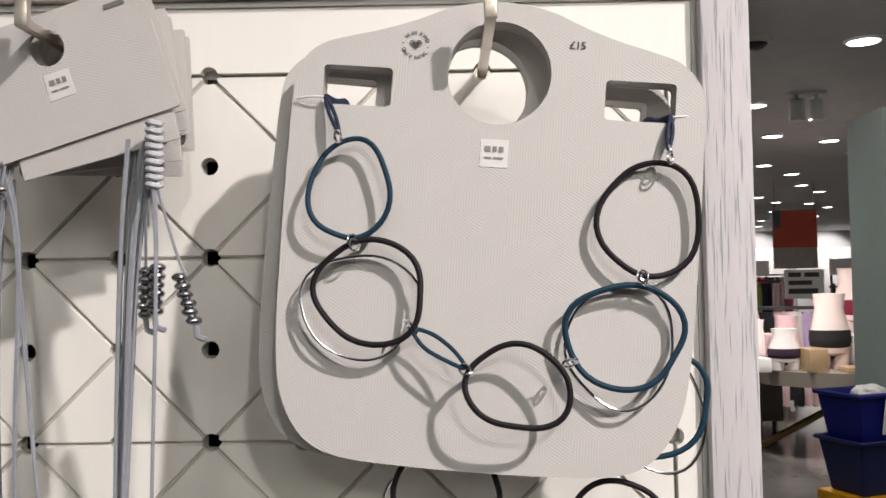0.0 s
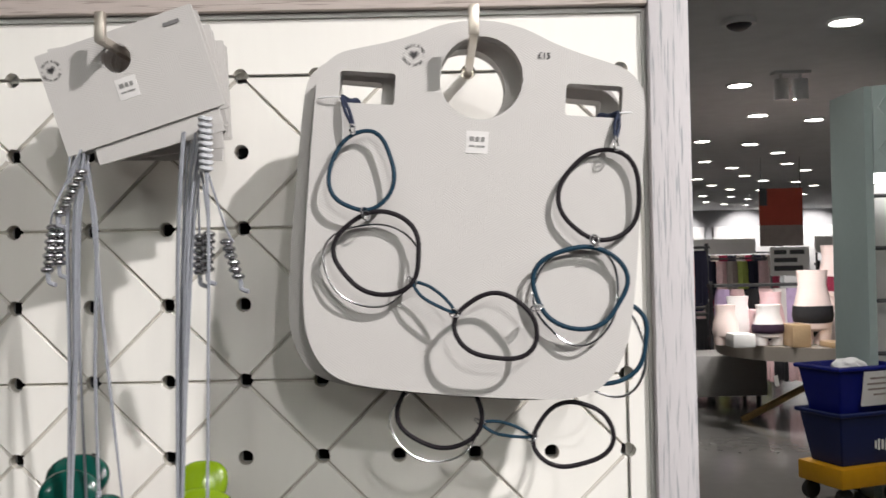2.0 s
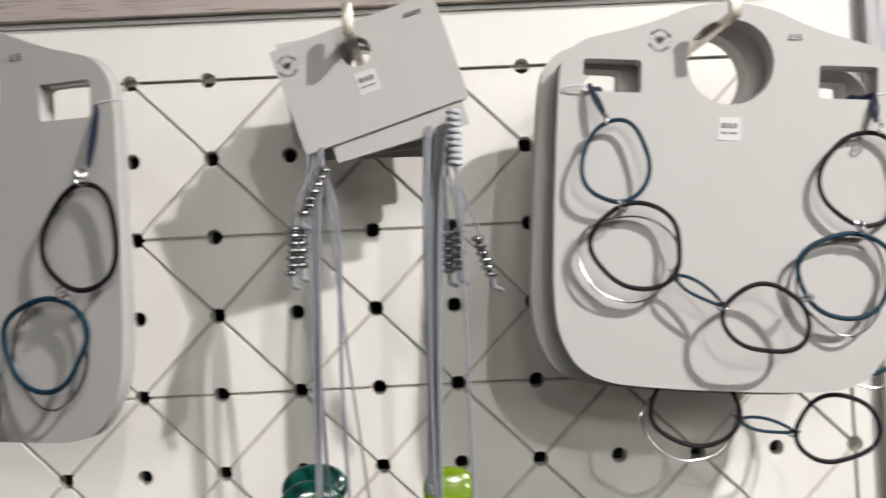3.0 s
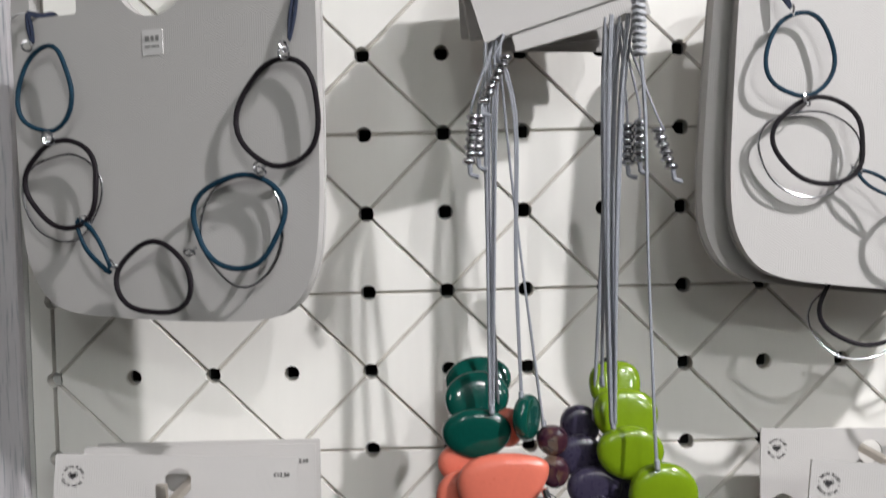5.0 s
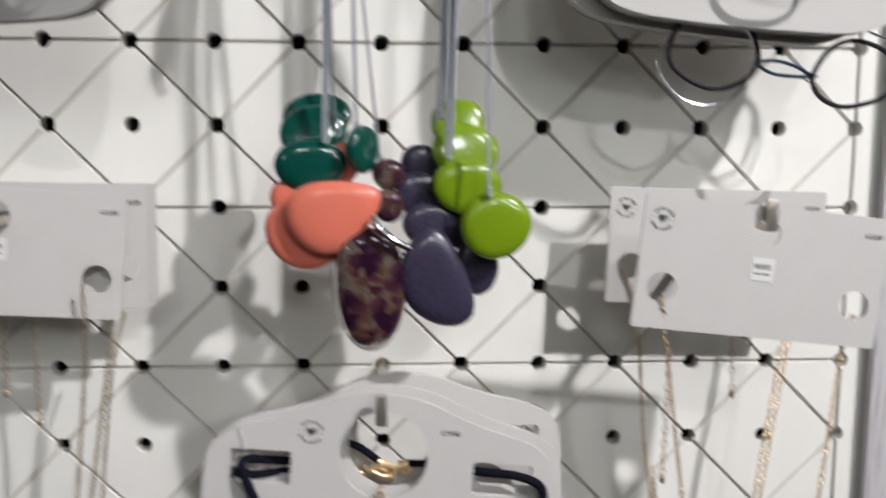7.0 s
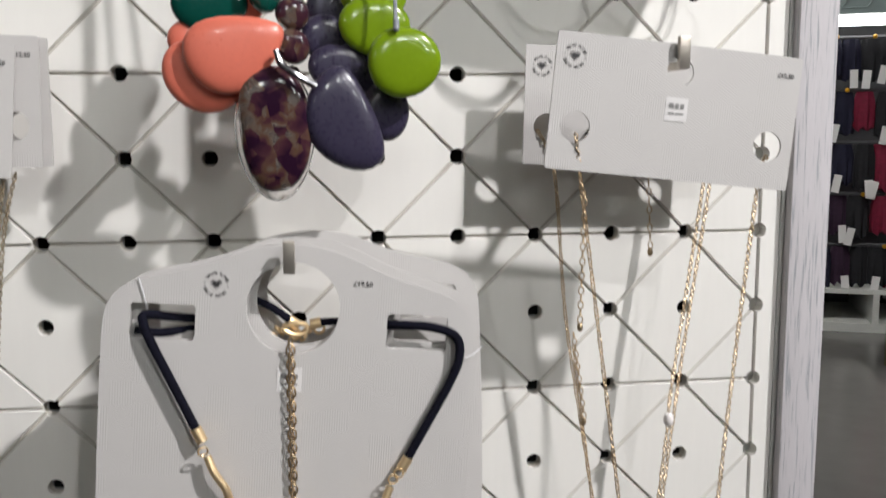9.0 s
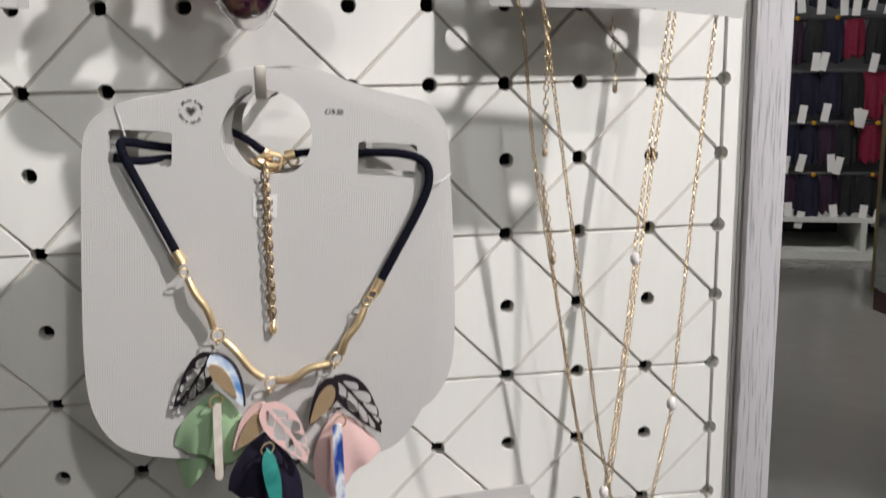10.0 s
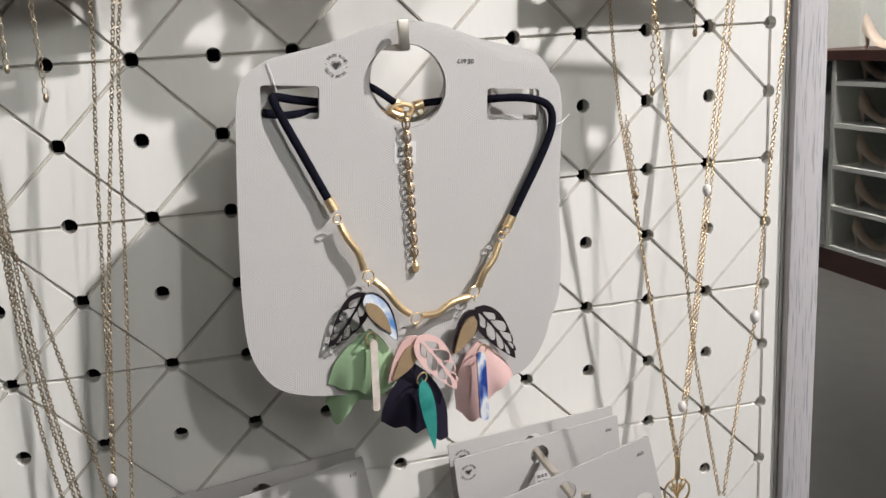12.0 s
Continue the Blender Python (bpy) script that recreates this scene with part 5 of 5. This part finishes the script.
SHELF_WHITE = material("white_shelf", (0.68, 0.69, 0.66), 0.5, vary=0.05, scale=4)
BROWN = material("dark_brown_trim", (0.085, 0.04, 0.032), 0.45, vary=0.15, scale=15)
OLIVE = material("olive_brass_panel", (0.22, 0.19, 0.10), 0.4, metal=0.4, vary=0.1, scale=6)
NUDE = material("nude_patent_leather", (0.66, 0.55, 0.45), 0.25, vary=0.05, scale=20)
RACK = material("dark_grey_rack", (0.06, 0.06, 0.065), 0.5)
GREY_PLASTIC = material("grey_pedestal", (0.35, 0.34, 0.33), 0.5)
STRIP = glow_material("light_strip", (1.0, 0.97, 0.93), 10)

# Round table with splayed brass legs.
table = thing("display_table", pose(3.75, 7.8, 0), "round taupe display table on splayed brass legs", "table")
bm = bmesh.new()
bmesh.ops.create_cone(bm, cap_ends=True, segments=48, radius1=0.93, radius2=0.95, depth=0.13, matrix=Matrix.Translation((0, 0, 0.715)))
part("tabletop", bm, TABLE, table, "thick round taupe top")
for k in range(3):
    a = radians(172 + 120 * k)
    bm = bmesh.new()
    tube(bm, [Vector((0.72 * math.cos(a), 0.72 * math.sin(a), 0.0)), Vector((-0.5 * math.cos(a), -0.5 * math.sin(a), 0.66))], 0.035, sides=6)
    part("leg", bm, BRASS, table, "splayed brass leg")
stool = thing("low_pedestal", pose(3.15, 8.9, 0), "grey low pedestal on short legs", "pedestal")
part("body", box(bmesh.new(), -0.4, 0.4, -0.3, 0.3, 0.12, 0.55, 0.02), GREY_PLASTIC, stool)
for x in (-0.33, 0.33):
    for y in (-0.22, 0.22):
        part("leg", boxes((x - 0.02, x + 0.02, y - 0.02, y + 0.02, 0, 0.12)), RACK, stool, smooth=False)


def lathe(bm, profile, squash=0.65, n=24, m=None):
    rows = []
    for r, z in profile:
        rows.append([bm.verts.new((m or Matrix.Identity(4)) @ Vector((r * math.cos(k * math.tau / n), squash * r * math.sin(k * math.tau / n), z))) for k in range(n)])
    for q, w in zip(rows, rows[1:]):
        for k in range(n):
            bm.faces.new((q[k], q[(k + 1) % n], w[(k + 1) % n], w[k]))
    bm.faces.new(rows[0][::-1])
    bm.faces.new(rows[-1])
    return bm


def display_form(x, y, z, h, mat, label, s=1.0):
    """A plain shop form with two short stubs below, one mesh."""
    bm = bmesh.new()
    lathe(bm, [(0.06 * s, h * 0.16), (0.15 * s, h * 0.22), (0.168 * s, h * 0.38), (0.150 * s, h * 0.58), (0.118 * s, h * 0.8), (0.132 * s, h)])
    for dx in (-0.075, 0.075):
        lathe(bm, [(0.062 * s, 0), (0.076 * s, h * 0.16), (0.07 * s, h * 0.34)], 0.95, 16, Matrix.Translation((dx * s, 0, 0)))
    ob = part("display_form", bm, mat)
    ob.matrix_basis = pose(x, y, z)
    return tagged(ob, label, "mannequin", "display forms")


def briefs(x, y, z, s, h, mat, label):
    bm = bmesh.new()
    lathe(bm, [(0.03 * s, h * 0.10), (0.10 * s, h * 0.2), (0.163 * s, h * 0.31), (0.174 * s, h * 0.40), (0.166 * s, h * 0.52)], 0.68)
    ob = part("dark_brief", bm, mat)
    ob.matrix_basis = pose(x, y, z)
    return tagged(ob, label, "clothing", "displayed garments")


FORMS = ((2.72, 7.35, 0.785, 0.36, FORM, 0.72, None), (3.07, 7.25, 0.785, 0.36, FORM_WHITE, 0.85, CLOTH_PLUM), (3.47, 7.25, 0.785, 0.66, FORM, 1.05, CLOTH_BLACK), (3.95, 7.85, 1.051, 0.62, FORM, 1.05, CLOTH_WINE), (2.95, 7.7, 0.785, 0.42, FORM_WHITE, 0.8, None), (3.3, 7.8, 0.785, 0.45, CLOTH_PINK, 0.8, None))
for x, y, z, hgt, mat, s, worn in FORMS:
    display_form(x, y, z, hgt, mat, "plain pale pink shop display form on the table", s)
    if worn:
        briefs(x, y, z, s, hgt, worn, "dark brief shown on a pale form")
for x, y, w, hgt, mat in ((2.80, 7.2, 0.20, 0.12, WALL_WHITE), (3.27, 7.12, 0.16, 0.20, TAN), (3.62, 7.02, 0.3, 0.05, TAN), (3.14, 7.6, 0.2, 0.30, CLOTH_PINK)):
    ob = part("goods_box", box(bmesh.new(), -w / 2, w / 2, -0.12, 0.12, 0, hgt, 0.015), mat)
    ob.matrix_basis = pose(x, y, 0.781)
    tagged(ob, "small pale goods box on the table", "clothing", "displayed garments")
riser = thing("table_riser", pose(3.85, 7.75, 0.781), "pale box riser on the display table", "stand")
part("body", box(bmesh.new(), -0.2, 0.4, -0.2, 0.4, 0.0, 0.27, 0.01), FORM_WHITE, riser)

# Hanging banner with colour fields.
banner = thing("hanging_banner", pose(5.05, 12.0, 0), "hanging picture banner with rust and grey fields", "banner")
part("rust_field", boxes((-0.31, 0.31, 0, 0.02, 2.02, 2.55)), RUST, banner, smooth=False)
part("grey_field", boxes((-0.31, 0.31, 0, 0.02, 1.72, 2.02)), PRINT_GREY, banner, smooth=False)
part("dark_corner", boxes((-0.31, -0.2, -0.006, -0.001, 2.3, 2.55)), RACK, banner, smooth=False)
for x in (-0.28, 0.28):
    bm = bmesh.new()
    tube(bm, [Vector((x, 0.01, 2.55)), Vector((x, 0.01, CEILING))], 0.004, sides=5)
    part("cable", bm, RACK, banner)
sign = thing("shelf_sign", pose(5.0, 11.6, 0), "white sign with illegible dark lettering bars", "sign")
part("board", boxes((-0.27, 0.27, 0, 0.02, 1.30, 1.70)), WALL_WHITE, sign, smooth=False)
for x in (-0.25, 0.25):
    part("stand", boxes((x - 0.01, x + 0.01, 0.021, 0.041, 0, 1.7)), RACK, sign, smooth=False)
part("lettering", boxes((-0.22, -0.05, -0.006, -0.001, 1.60, 1.66), (0.0, 0.2, -0.006, -0.001, 1.60, 1.66), (-0.22, 0.1, -0.006, -0.001, 1.49, 1.55), (-0.22, 0.18, -0.006, -0.001, 1.37, 1.44)), RACK, sign, smooth=False)


def garment(m, w, hgt, mat, label, group, tag=True, kind_name="hanging_garment", size_dot=False):
    t = thing(kind_name, m, label, "clothing", group)
    bm = bmesh.new()
    n = 9
    front, back = [], []
    for k in range(n):
        u = -1 + 2 * k / (n - 1)
        wav = 0.018 * math.sin(k * 2.4 + w * 40)
        front.append([bm.verts.new((u * w / 2 * q, -0.035 * (1 - u * u) - 0.015 + wav * e, -hgt * e + 0.02 * math.cos(k * 1.7) * (e > 0.9))) for q, e in ((0.72, 0), (0.95, 0.25), (1.0, 0.6), (0.96, 1.0))])
        back.append([bm.verts.new((u * w / 2 * q, 0.02 + 0.02 * (1 - u * u), -hgt * e)) for q, e in ((0.72, 0), (0.95, 0.25), (1.0, 0.6), (0.96, 1.0))])
    for k in range(n - 1):
        for j in range(3):
            bm.faces.new((front[k][j], front[k][j + 1], front[k + 1][j + 1], front[k + 1][j]))
            bm.faces.new((back[k + 1][j], back[k + 1][j + 1], back[k][j + 1], back[k][j]))
        bm.faces.new((front[k][0], front[k + 1][0], back[k + 1][0], back[k][0]))
        bm.faces.new((front[k + 1][3], front[k][3], back[k][3], back[k + 1][3]))
    for k in (0, n - 1):
        for j in range(3):
            bm.faces.new((front[k][j], back[k][j], back[k][j + 1], front[k][j + 1]))
    cloth = part("cloth", bm, mat, t)
    if size_dot:
        bm = bmesh.new()
        bmesh.ops.create_uvsphere(bm, u_segments=10, v_segments=6, radius=0.016, matrix=Matrix.Translation((0.02, -0.06, 0.012)))
        part("size_marker", bm, YELLOW, t, "small yellow size marker")
    if tag:
        bm = bmesh.new()
        box(bm, -0.025, 0.025, -0.085, -0.082, -hgt - 0.06, -hgt + 0.06, turn=Matrix.Rotation(radians(12 * math.sin(w * 90)), 4, "Y"))
        part("price_tag", bm, PAPER, cloth, "white swing tag", smooth=False)
    return t


# Wall bay with rails of dark clothing and a pale teal header.
bay = thing("clothing_bay", pose(2.92, 5.075, 0, 0, 0, -21.5), "pale teal wall bay with clothes rails", "shelving")
part("side_panel", box(bmesh.new(), 0.0, 0.05, 0.0, 0.5, 0.0, 2.66, turn=Matrix.Rotation(radians(21.5), 4, "Z")), TEAL_WALL, bay, smooth=False)
part("side_panel", boxes((2.0, 2.05, 0.0, 0.85, 0.0, 2.66)), TEAL_WALL, bay, smooth=False)
part("header", boxes((0.05, 2.0, 0.0, 0.85, 2.1, 2.66)), TEAL_WALL, bay, "pale teal header", smooth=False)
for k in range(6):
    bm = bmesh.new()
    for row in range(2):
        pts = [Vector((0.23 + 0.3 * k + 0.15 * math.cos(a * math.tau / 6), -0.004, 2.25 + 0.27 * row + 0.13 * math.sin(a * math.tau / 6))) for a in range(6)]
        tube(bm, pts, 0.006, closed=True, sides=5)
        for a in (0, 2, 4):
            tube(bm, [pts[a], Vector((0.23 + 0.3 * k, -0.004, 2.25 + 0.27 * row))], 0.006, sides=5)
    part("relief", bm, TEAL_WALL, bay, "raised hexagon relief")
part("back_panel", boxes((0.05, 2.0, 0.8, 0.85, 0.0, 2.1)), RACK, bay, smooth=False)
part("inner_panel", boxes((0.052, 0.27, 0.24, 0.26, 0.3, 2.04)), WALL_WHITE, bay, "white lit inner panel", smooth=False)
part("light_strip", boxes((0.06, 1.99, 0.08, 0.16, 2.04, 2.10)), STRIP, bay, "lit white strip under the header", smooth=False)
part("plinth", boxes((0.05, 2.0, 0.02, 0.8, 0.0, 0.06), (0.05, 2.0, 0.02, 0.8, 0.26, 0.29), (0.05, 0.09, 0.02, 0.8, 0.06, 0.26), (0.75, 0.79, 0.02, 0.8, 0.06, 0.26)), SHELF_WHITE, bay, "white open plinth", smooth=False)
for k in range(5):
    bm = bmesh.new()
    tube(bm, [Vector((0.05, 0.14, 1.96 - 0.345 * k)), Vector((2.0, 0.14, 1.96 - 0.345 * k))], 0.014, sides=8)
    part("rail", bm, RACK, bay, "dark metal clothes rail")
rnd = random.Random(4)
first = None
for row in range(5):
    for k in range(14):
        mats = (CLOTH_PLUM, CLOTH_NAVY, CLOTH_BLACK) if k < 3 else (CLOTH_WINE, CLOTH_WINE, CLOTH_BLACK) if k < 8 else (CLOTH_BLACK, CLOTH_BLACK, FORM_WHITE)
        m = bay.matrix_basis @ pose(0.28 + 0.125 * k + rnd.uniform(-0.02, 0.02), 0.14 + rnd.uniform(-0.02, 0.02), 1.95 - 0.345 * row, 0, 0, rnd.uniform(-8, 8))
        mat = mats[rnd.randrange(3)]
        garment(m, 0.15 + rnd.uniform(-0.02, 0.02), rnd.uniform(0.24, 0.31), mat, "folded dark garment hanging on a bay rail", "garments in the bay", tag=rnd.random() < 0.75, size_dot=rnd.random() < 0.3)

# Shoe display with white shelves.
SX, SY0, SY1 = 2.97, 1.6, 3.68
shoes = thing("shoe_display", pose(SX, 0, 0), "white shoe shelves with dark brown trim", "shelving")
part("plinth", boxes((0.0, 0.45, SY0, SY1, 0.0, 0.115)), BROWN, shoes, "dark brown plinth", smooth=False)
part("back_panel", boxes((0.41, 0.45, SY0, SY1, 0.115, 1.55)), SHELF_WHITE, shoes, smooth=False)
part("end_panel", boxes((0.02, 0.45, SY1 - 0.03, SY1, 0.115, 1.1)), SHELF_WHITE, shoes, smooth=False)
MIRROR = material("silvered_mirror", (0.86, 0.90, 0.88), 0.03, 1.0, vary=0.01)
part("mirror", boxes((-0.004, 0.012, SY1 - 0.34, SY1 - 0.001, 0.125, 1.095)), MIRROR, shoes, "full-height mirror panel", smooth=False)
part("divider", boxes((-0.002, 0.41, SY1 - 0.37, SY1 - 0.345, 0.115, 1.1)), SHELF_WHITE, shoes, smooth=False)
part("end_panel", boxes((0.02, 0.45, SY0, SY0 + 0.03, 0.115, 1.55)), SHELF_WHITE, shoes, smooth=False)
part("end_panel", boxes((0.10, 0.45, SY1 - 0.03, SY1, 1.15, 1.5)), SHELF_WHITE, shoes, smooth=False)
part("end_post", boxes((-0.005, 0.03, SY1, SY1 + 0.03, 0.1, 1.1)), OLIVE, shoes, "olive brass end post", smooth=False)
part("trim_shelf", boxes((-0.01, 0.45, SY0, SY1 + 0.04, 1.10, 1.15)), BROWN, shoes, "dark brown shelf", smooth=False)
for k in range(5):
    z = 0.115 + 0.215 * k
    part("shelf", boxes((0.0, 0.41, SY0 + 0.03, SY1 - 0.03, z - 0.0, z + 0.022)), SHELF_WHITE, shoes, smooth=False)


def court_shoe(m):
    t = thing("court_shoe", m, "nude patent high-heeled court shoe on a shelf", "shoe", "court shoes")
    bm = bmesh.new()
    rows = []
    for k in range(13):
        u = k / 12
        x = 0.22 * u - 0.02
        sole = 0.085 * max(0, 1 - u / 0.62) ** 1.4 + 0.004
        w = 0.028 + 0.014 * math.sin(math.pi * min(u * 1.05, 1)) if u < 0.8 else 0.042 * (1 - (u - 0.8) / 0.215)
        rise = 0.055 * (1 - u / 0.3) + 0.028 if u < 0.3 else (0.028 if u < 0.68 else 0.028 + 0.02 * math.sin((u - 0.68) / 0.32 * 3.1) - 0.012 * (u - 0.68) / 0.32)
        rows.append([bm.verts.new((x, w * math.cos(a), sole + rise * max(math.sin(a), 0))) for a in (math.pi * j / 8 for j in range(9))])
    for q, w in zip(rows, rows[1:]):
        for j in range(8):
            bm.faces.new((q[j], w[j], w[j + 1], q[j + 1]))
        bm.faces.new((q[0], q[8], w[8], w[0]))
    bm.faces.new(rows[0])
    bm.faces.new(rows[-1][::-1])
    part("upper", bm, NUDE, t)
    bm = bmesh.new()
    tube(bm, [Vector((-0.012, 0, 0.088)), Vector((-0.008, 0, 0.04)), Vector((-0.006, 0, 0.0))], lambda i: (0.02, 0.009, 0.006)[i], sides=8)
    part("heel", bm, NUDE, t, "slim stiletto heel")
    return t


first_shoe = None
for k in range(6):
    z = 0.137 + 0.215 * k if k < 5 else 1.15
    for j in range(6):
        m = pose(SX + 0.1, SY1 - 0.47 - 0.26 * j, z, 0, 0, -72 + 8 * math.sin(3 * j + k))
        if first_shoe is None:
            first_shoe = court_shoe(m)
        else:
            copy_thing(first_shoe, m)

# Stack of shopping baskets on a yellow dolly.
BM = pose(2.78, 5.08, 0, 0, 0, 20)
dolly = thing("basket_dolly", BM, "yellow plastic dolly on black castors", "trolley")
part("deck", box(bmesh.new(), -0.26, 0.26, -0.19, 0.19, 0.13, 0.255, 0.015), YELLOW, dolly)
for x in (-0.2, 0.2):
    for y in (-0.14, 0.14):
        bm = bmesh.new()
        bmesh.ops.create_cone(bm, cap_ends=True, segments=16, radius1=0.06, radius2=0.06, depth=0.035, matrix=Matrix.Translation((x, y, 0.065)) @ Matrix.Rotation(radians(90), 4, "X"))
        part("castor", bm, RUBBER, dolly)


def basket(m, mat, label):
    t = thing("shopping_basket", m, label, "basket", "stacked shopping baskets")
    bm = bmesh.new()
    r0 = [(x * 0.20, y * 0.13) for x, y in ((-1, -1), (1, -1), (1, 1), (-1, 1))]
    r1 = [(x * 0.255, y * 0.18) for x, y in ((-1, -1), (1, -1), (1, 1), (-1, 1))]
    lo = [bm.verts.new((x, y, 0)) for x, y in r0]
    hi = [bm.verts.new((x, y, 0.34)) for x, y in r1]
    hin = [bm.verts.new((x * 0.95, y * 0.94, 0.34)) for x, y in r1]
    lin = [bm.verts.new((x * 0.95, y * 0.94, 0.01)) for x, y in r0]
    bm.faces.new(lo[::-1])
    bm.faces.new(lin)
    for k in range(4):
        j = (k + 1) % 4
        bm.faces.new((lo[k], lo[j], hi[j], hi[k]))
        bm.faces.new((hi[k], hi[j], hin[j], hin[k]))
        bm.faces.new((hin[k], hin[j], lin[j], lin[k]))
    bmesh.ops.bevel(bm, geom=[e for e in bm.edges if len(e.link_faces) == 2], offset=0.006, segments=2, affect="EDGES")
    tub = part("tub", bm, mat, t)
    bm = bmesh.new()
    tube(bm, [Vector((x * 1.03, y * 1.04, 0.325)) for x, y in r1], 0.014, closed=True, sides=6)
    part("rim", bm, mat, tub, "thick rolled rim")
    return t


lower = basket(BM @ pose(0, 0, 0.257), BASKET_DARK, "dark navy plastic shopping basket on a yellow dolly")
bm = bmesh.new()
for k, (x, w, hh) in enumerate(((0.03, 0.014, 0.05), (0.055, 0.014, 0.07), (0.085, 0.018, 0.06), (0.115, 0.012, 0.075), (0.15, 0.03, 0.09))):
    box(bm, x - w / 2, x + w / 2, -0.1640, -0.1615, 0.13 - hh / 2, 0.13 + hh / 2, turn=Matrix.Translation((0, -0.0015, 0)) @ Matrix.Rotation(radians(4), 4, "Y"))
part("printed_mark", bm, PAPER, lower, "illegible white printed bars", smooth=False)
basket(BM @ pose(0, 0, 0.54), BASKET, "royal blue plastic shopping basket on another basket")
notice = part("paper_notice", box(bmesh.new(), -0.16, 0.16, -0.004, 0, -0.11, 0.11), PAPER, smooth=False)
notice.matrix_basis = BM @ pose(0.08, -0.186, 0.74, 9)
for k, w in enumerate((0.11, 0.13, 0.12, 0.07)):
    part("lettering", boxes((-w, w, -0.0065, -0.0045, 0.06 - 0.035 * k, 0.072 - 0.035 * k)), PRINT_GREY, notice, "illegible printed line", smooth=False)
tagged(notice, "white paper notice fixed to the blue basket", "notice")
bag = bmesh.new()
bmesh.ops.create_icosphere(bag, subdivisions=3, radius=0.09, matrix=Matrix.Diagonal((1.3, 1, 0.6, 1)))
for v in bag.verts:
    v.co *= 1 + 0.25 * noise.noise(v.co * 25)
ob = part("plastic_bag", bag, NYLON, smooth=False)
ob.matrix_basis = BM @ pose(0.0, 0, 0.86)
tagged(ob, "crumpled pale plastic bag in the basket", "bag")

# Racks and shelves further off.


def far_rack(x, y, w, hgt, mats, label):
    t = thing("clothes_rack", pose(x, y, 0), label, "clothes rack", "distant racks")
    for dx in (-w / 2, w / 2):
        part("post", boxes((dx - 0.02, dx + 0.02, -0.02, 0.02, 0, hgt)), RACK, t, smooth=False)
    for z in (0.25, hgt / 2, hgt - 0.05):
        part("bar", boxes((-w / 2, w / 2, -0.15, 0.15, z - 0.015, z + 0.015)), RACK, t, smooth=False)
    for k, z in enumerate((hgt / 2 - 0.05, hgt - 0.09)):
        for j in range(int(w / 0.16)):
            garment(pose(x - w / 2 + 0.1 + 0.16 * j, y - 0.12, z, 0, 0, 9 * math.sin(5 * j + k)), 0.2, hgt / 2 - 0.22, mats[(j + 2 * k) % len(mats)], "garment hanging on a distant rack", "garments on distant racks", tag=(j % 3 == 0))
    return t


far_rack(3.1, 10.3, 0.7, 1.75, (CLOTH_BLACK, CLOTH_RED, CLOTH_NAVY), "dark metal rack of red and black clothes")
far_rack(4.0, 9.5, 1.5, 1.3, (CLOTH_PINK, FORM_WHITE, CLOTH_LILAC, CLOTH_PINK, CLOTH_BLACK), "low rack of pink and lilac garments")
far_rack(4.35, 13.0, 1.6, 1.6, (PRINT_GREY, CLOTH_LIME, CLOTH_NAVY, CLOTH_PINK), "dark rack of mixed clothes")
far_rack(6.4, 12.2, 1.5, 1.5, (CLOTH_PINK, CLOTH_WINE, FORM_WHITE, CLOTH_BLACK), "dark rack of pink and dark clothes")
far_rack(1.3, 6.4, 1.3, 1.4, (FORM_WHITE, CLOTH_BLACK, CLOTH_BLACK, CLOTH_NAVY), "dark rack of black and white garments")
far_rack(5.2, 16.0, 2.6, 1.7, (CLOTH_NAVY, PRINT_GREY, CLOTH_WINE), "dark rack of clothes by the rear wall")
for x, y, w in ((4.35, 13.2, 1.5), (6.4, 12.4, 1.4), (3.1, 10.5, 0.5)):
    s = thing("header_sign", pose(x, y, 0), "plain white header board above a rack", "sign", "header signs")
    part("board", boxes((-w / 2, w / 2, 0, 0.03, 1.62, 1.86)), WALL_WHITE, s, smooth=False)
    for dx in (-w / 2 + 0.03, w / 2 - 0.03):
        part("stand", boxes((dx - 0.012, dx + 0.012, 0.03, 0.055, 0.0, 1.86)), RACK, s, smooth=False)
# White panels put the rear wall's light patches into colour; spots wash them.
for k in range(5):
    p = thing("lit_wall_panel", pose(3.0 + 2.1 * k, 25.98, 0), "white panel standing in for a light patch on the rear wall", "panel", "rear wall panels")
    part("panel", boxes((-0.9, 0.9, -0.06, 0.0, 0.3, 2.5)), WALL_WHITE, p, smooth=False)
    spot((3.0 + 2.1 * k, 24.6, 2.95), (3.0 + 2.1 * k, 26, 1.9), 260, 80, 0.06)
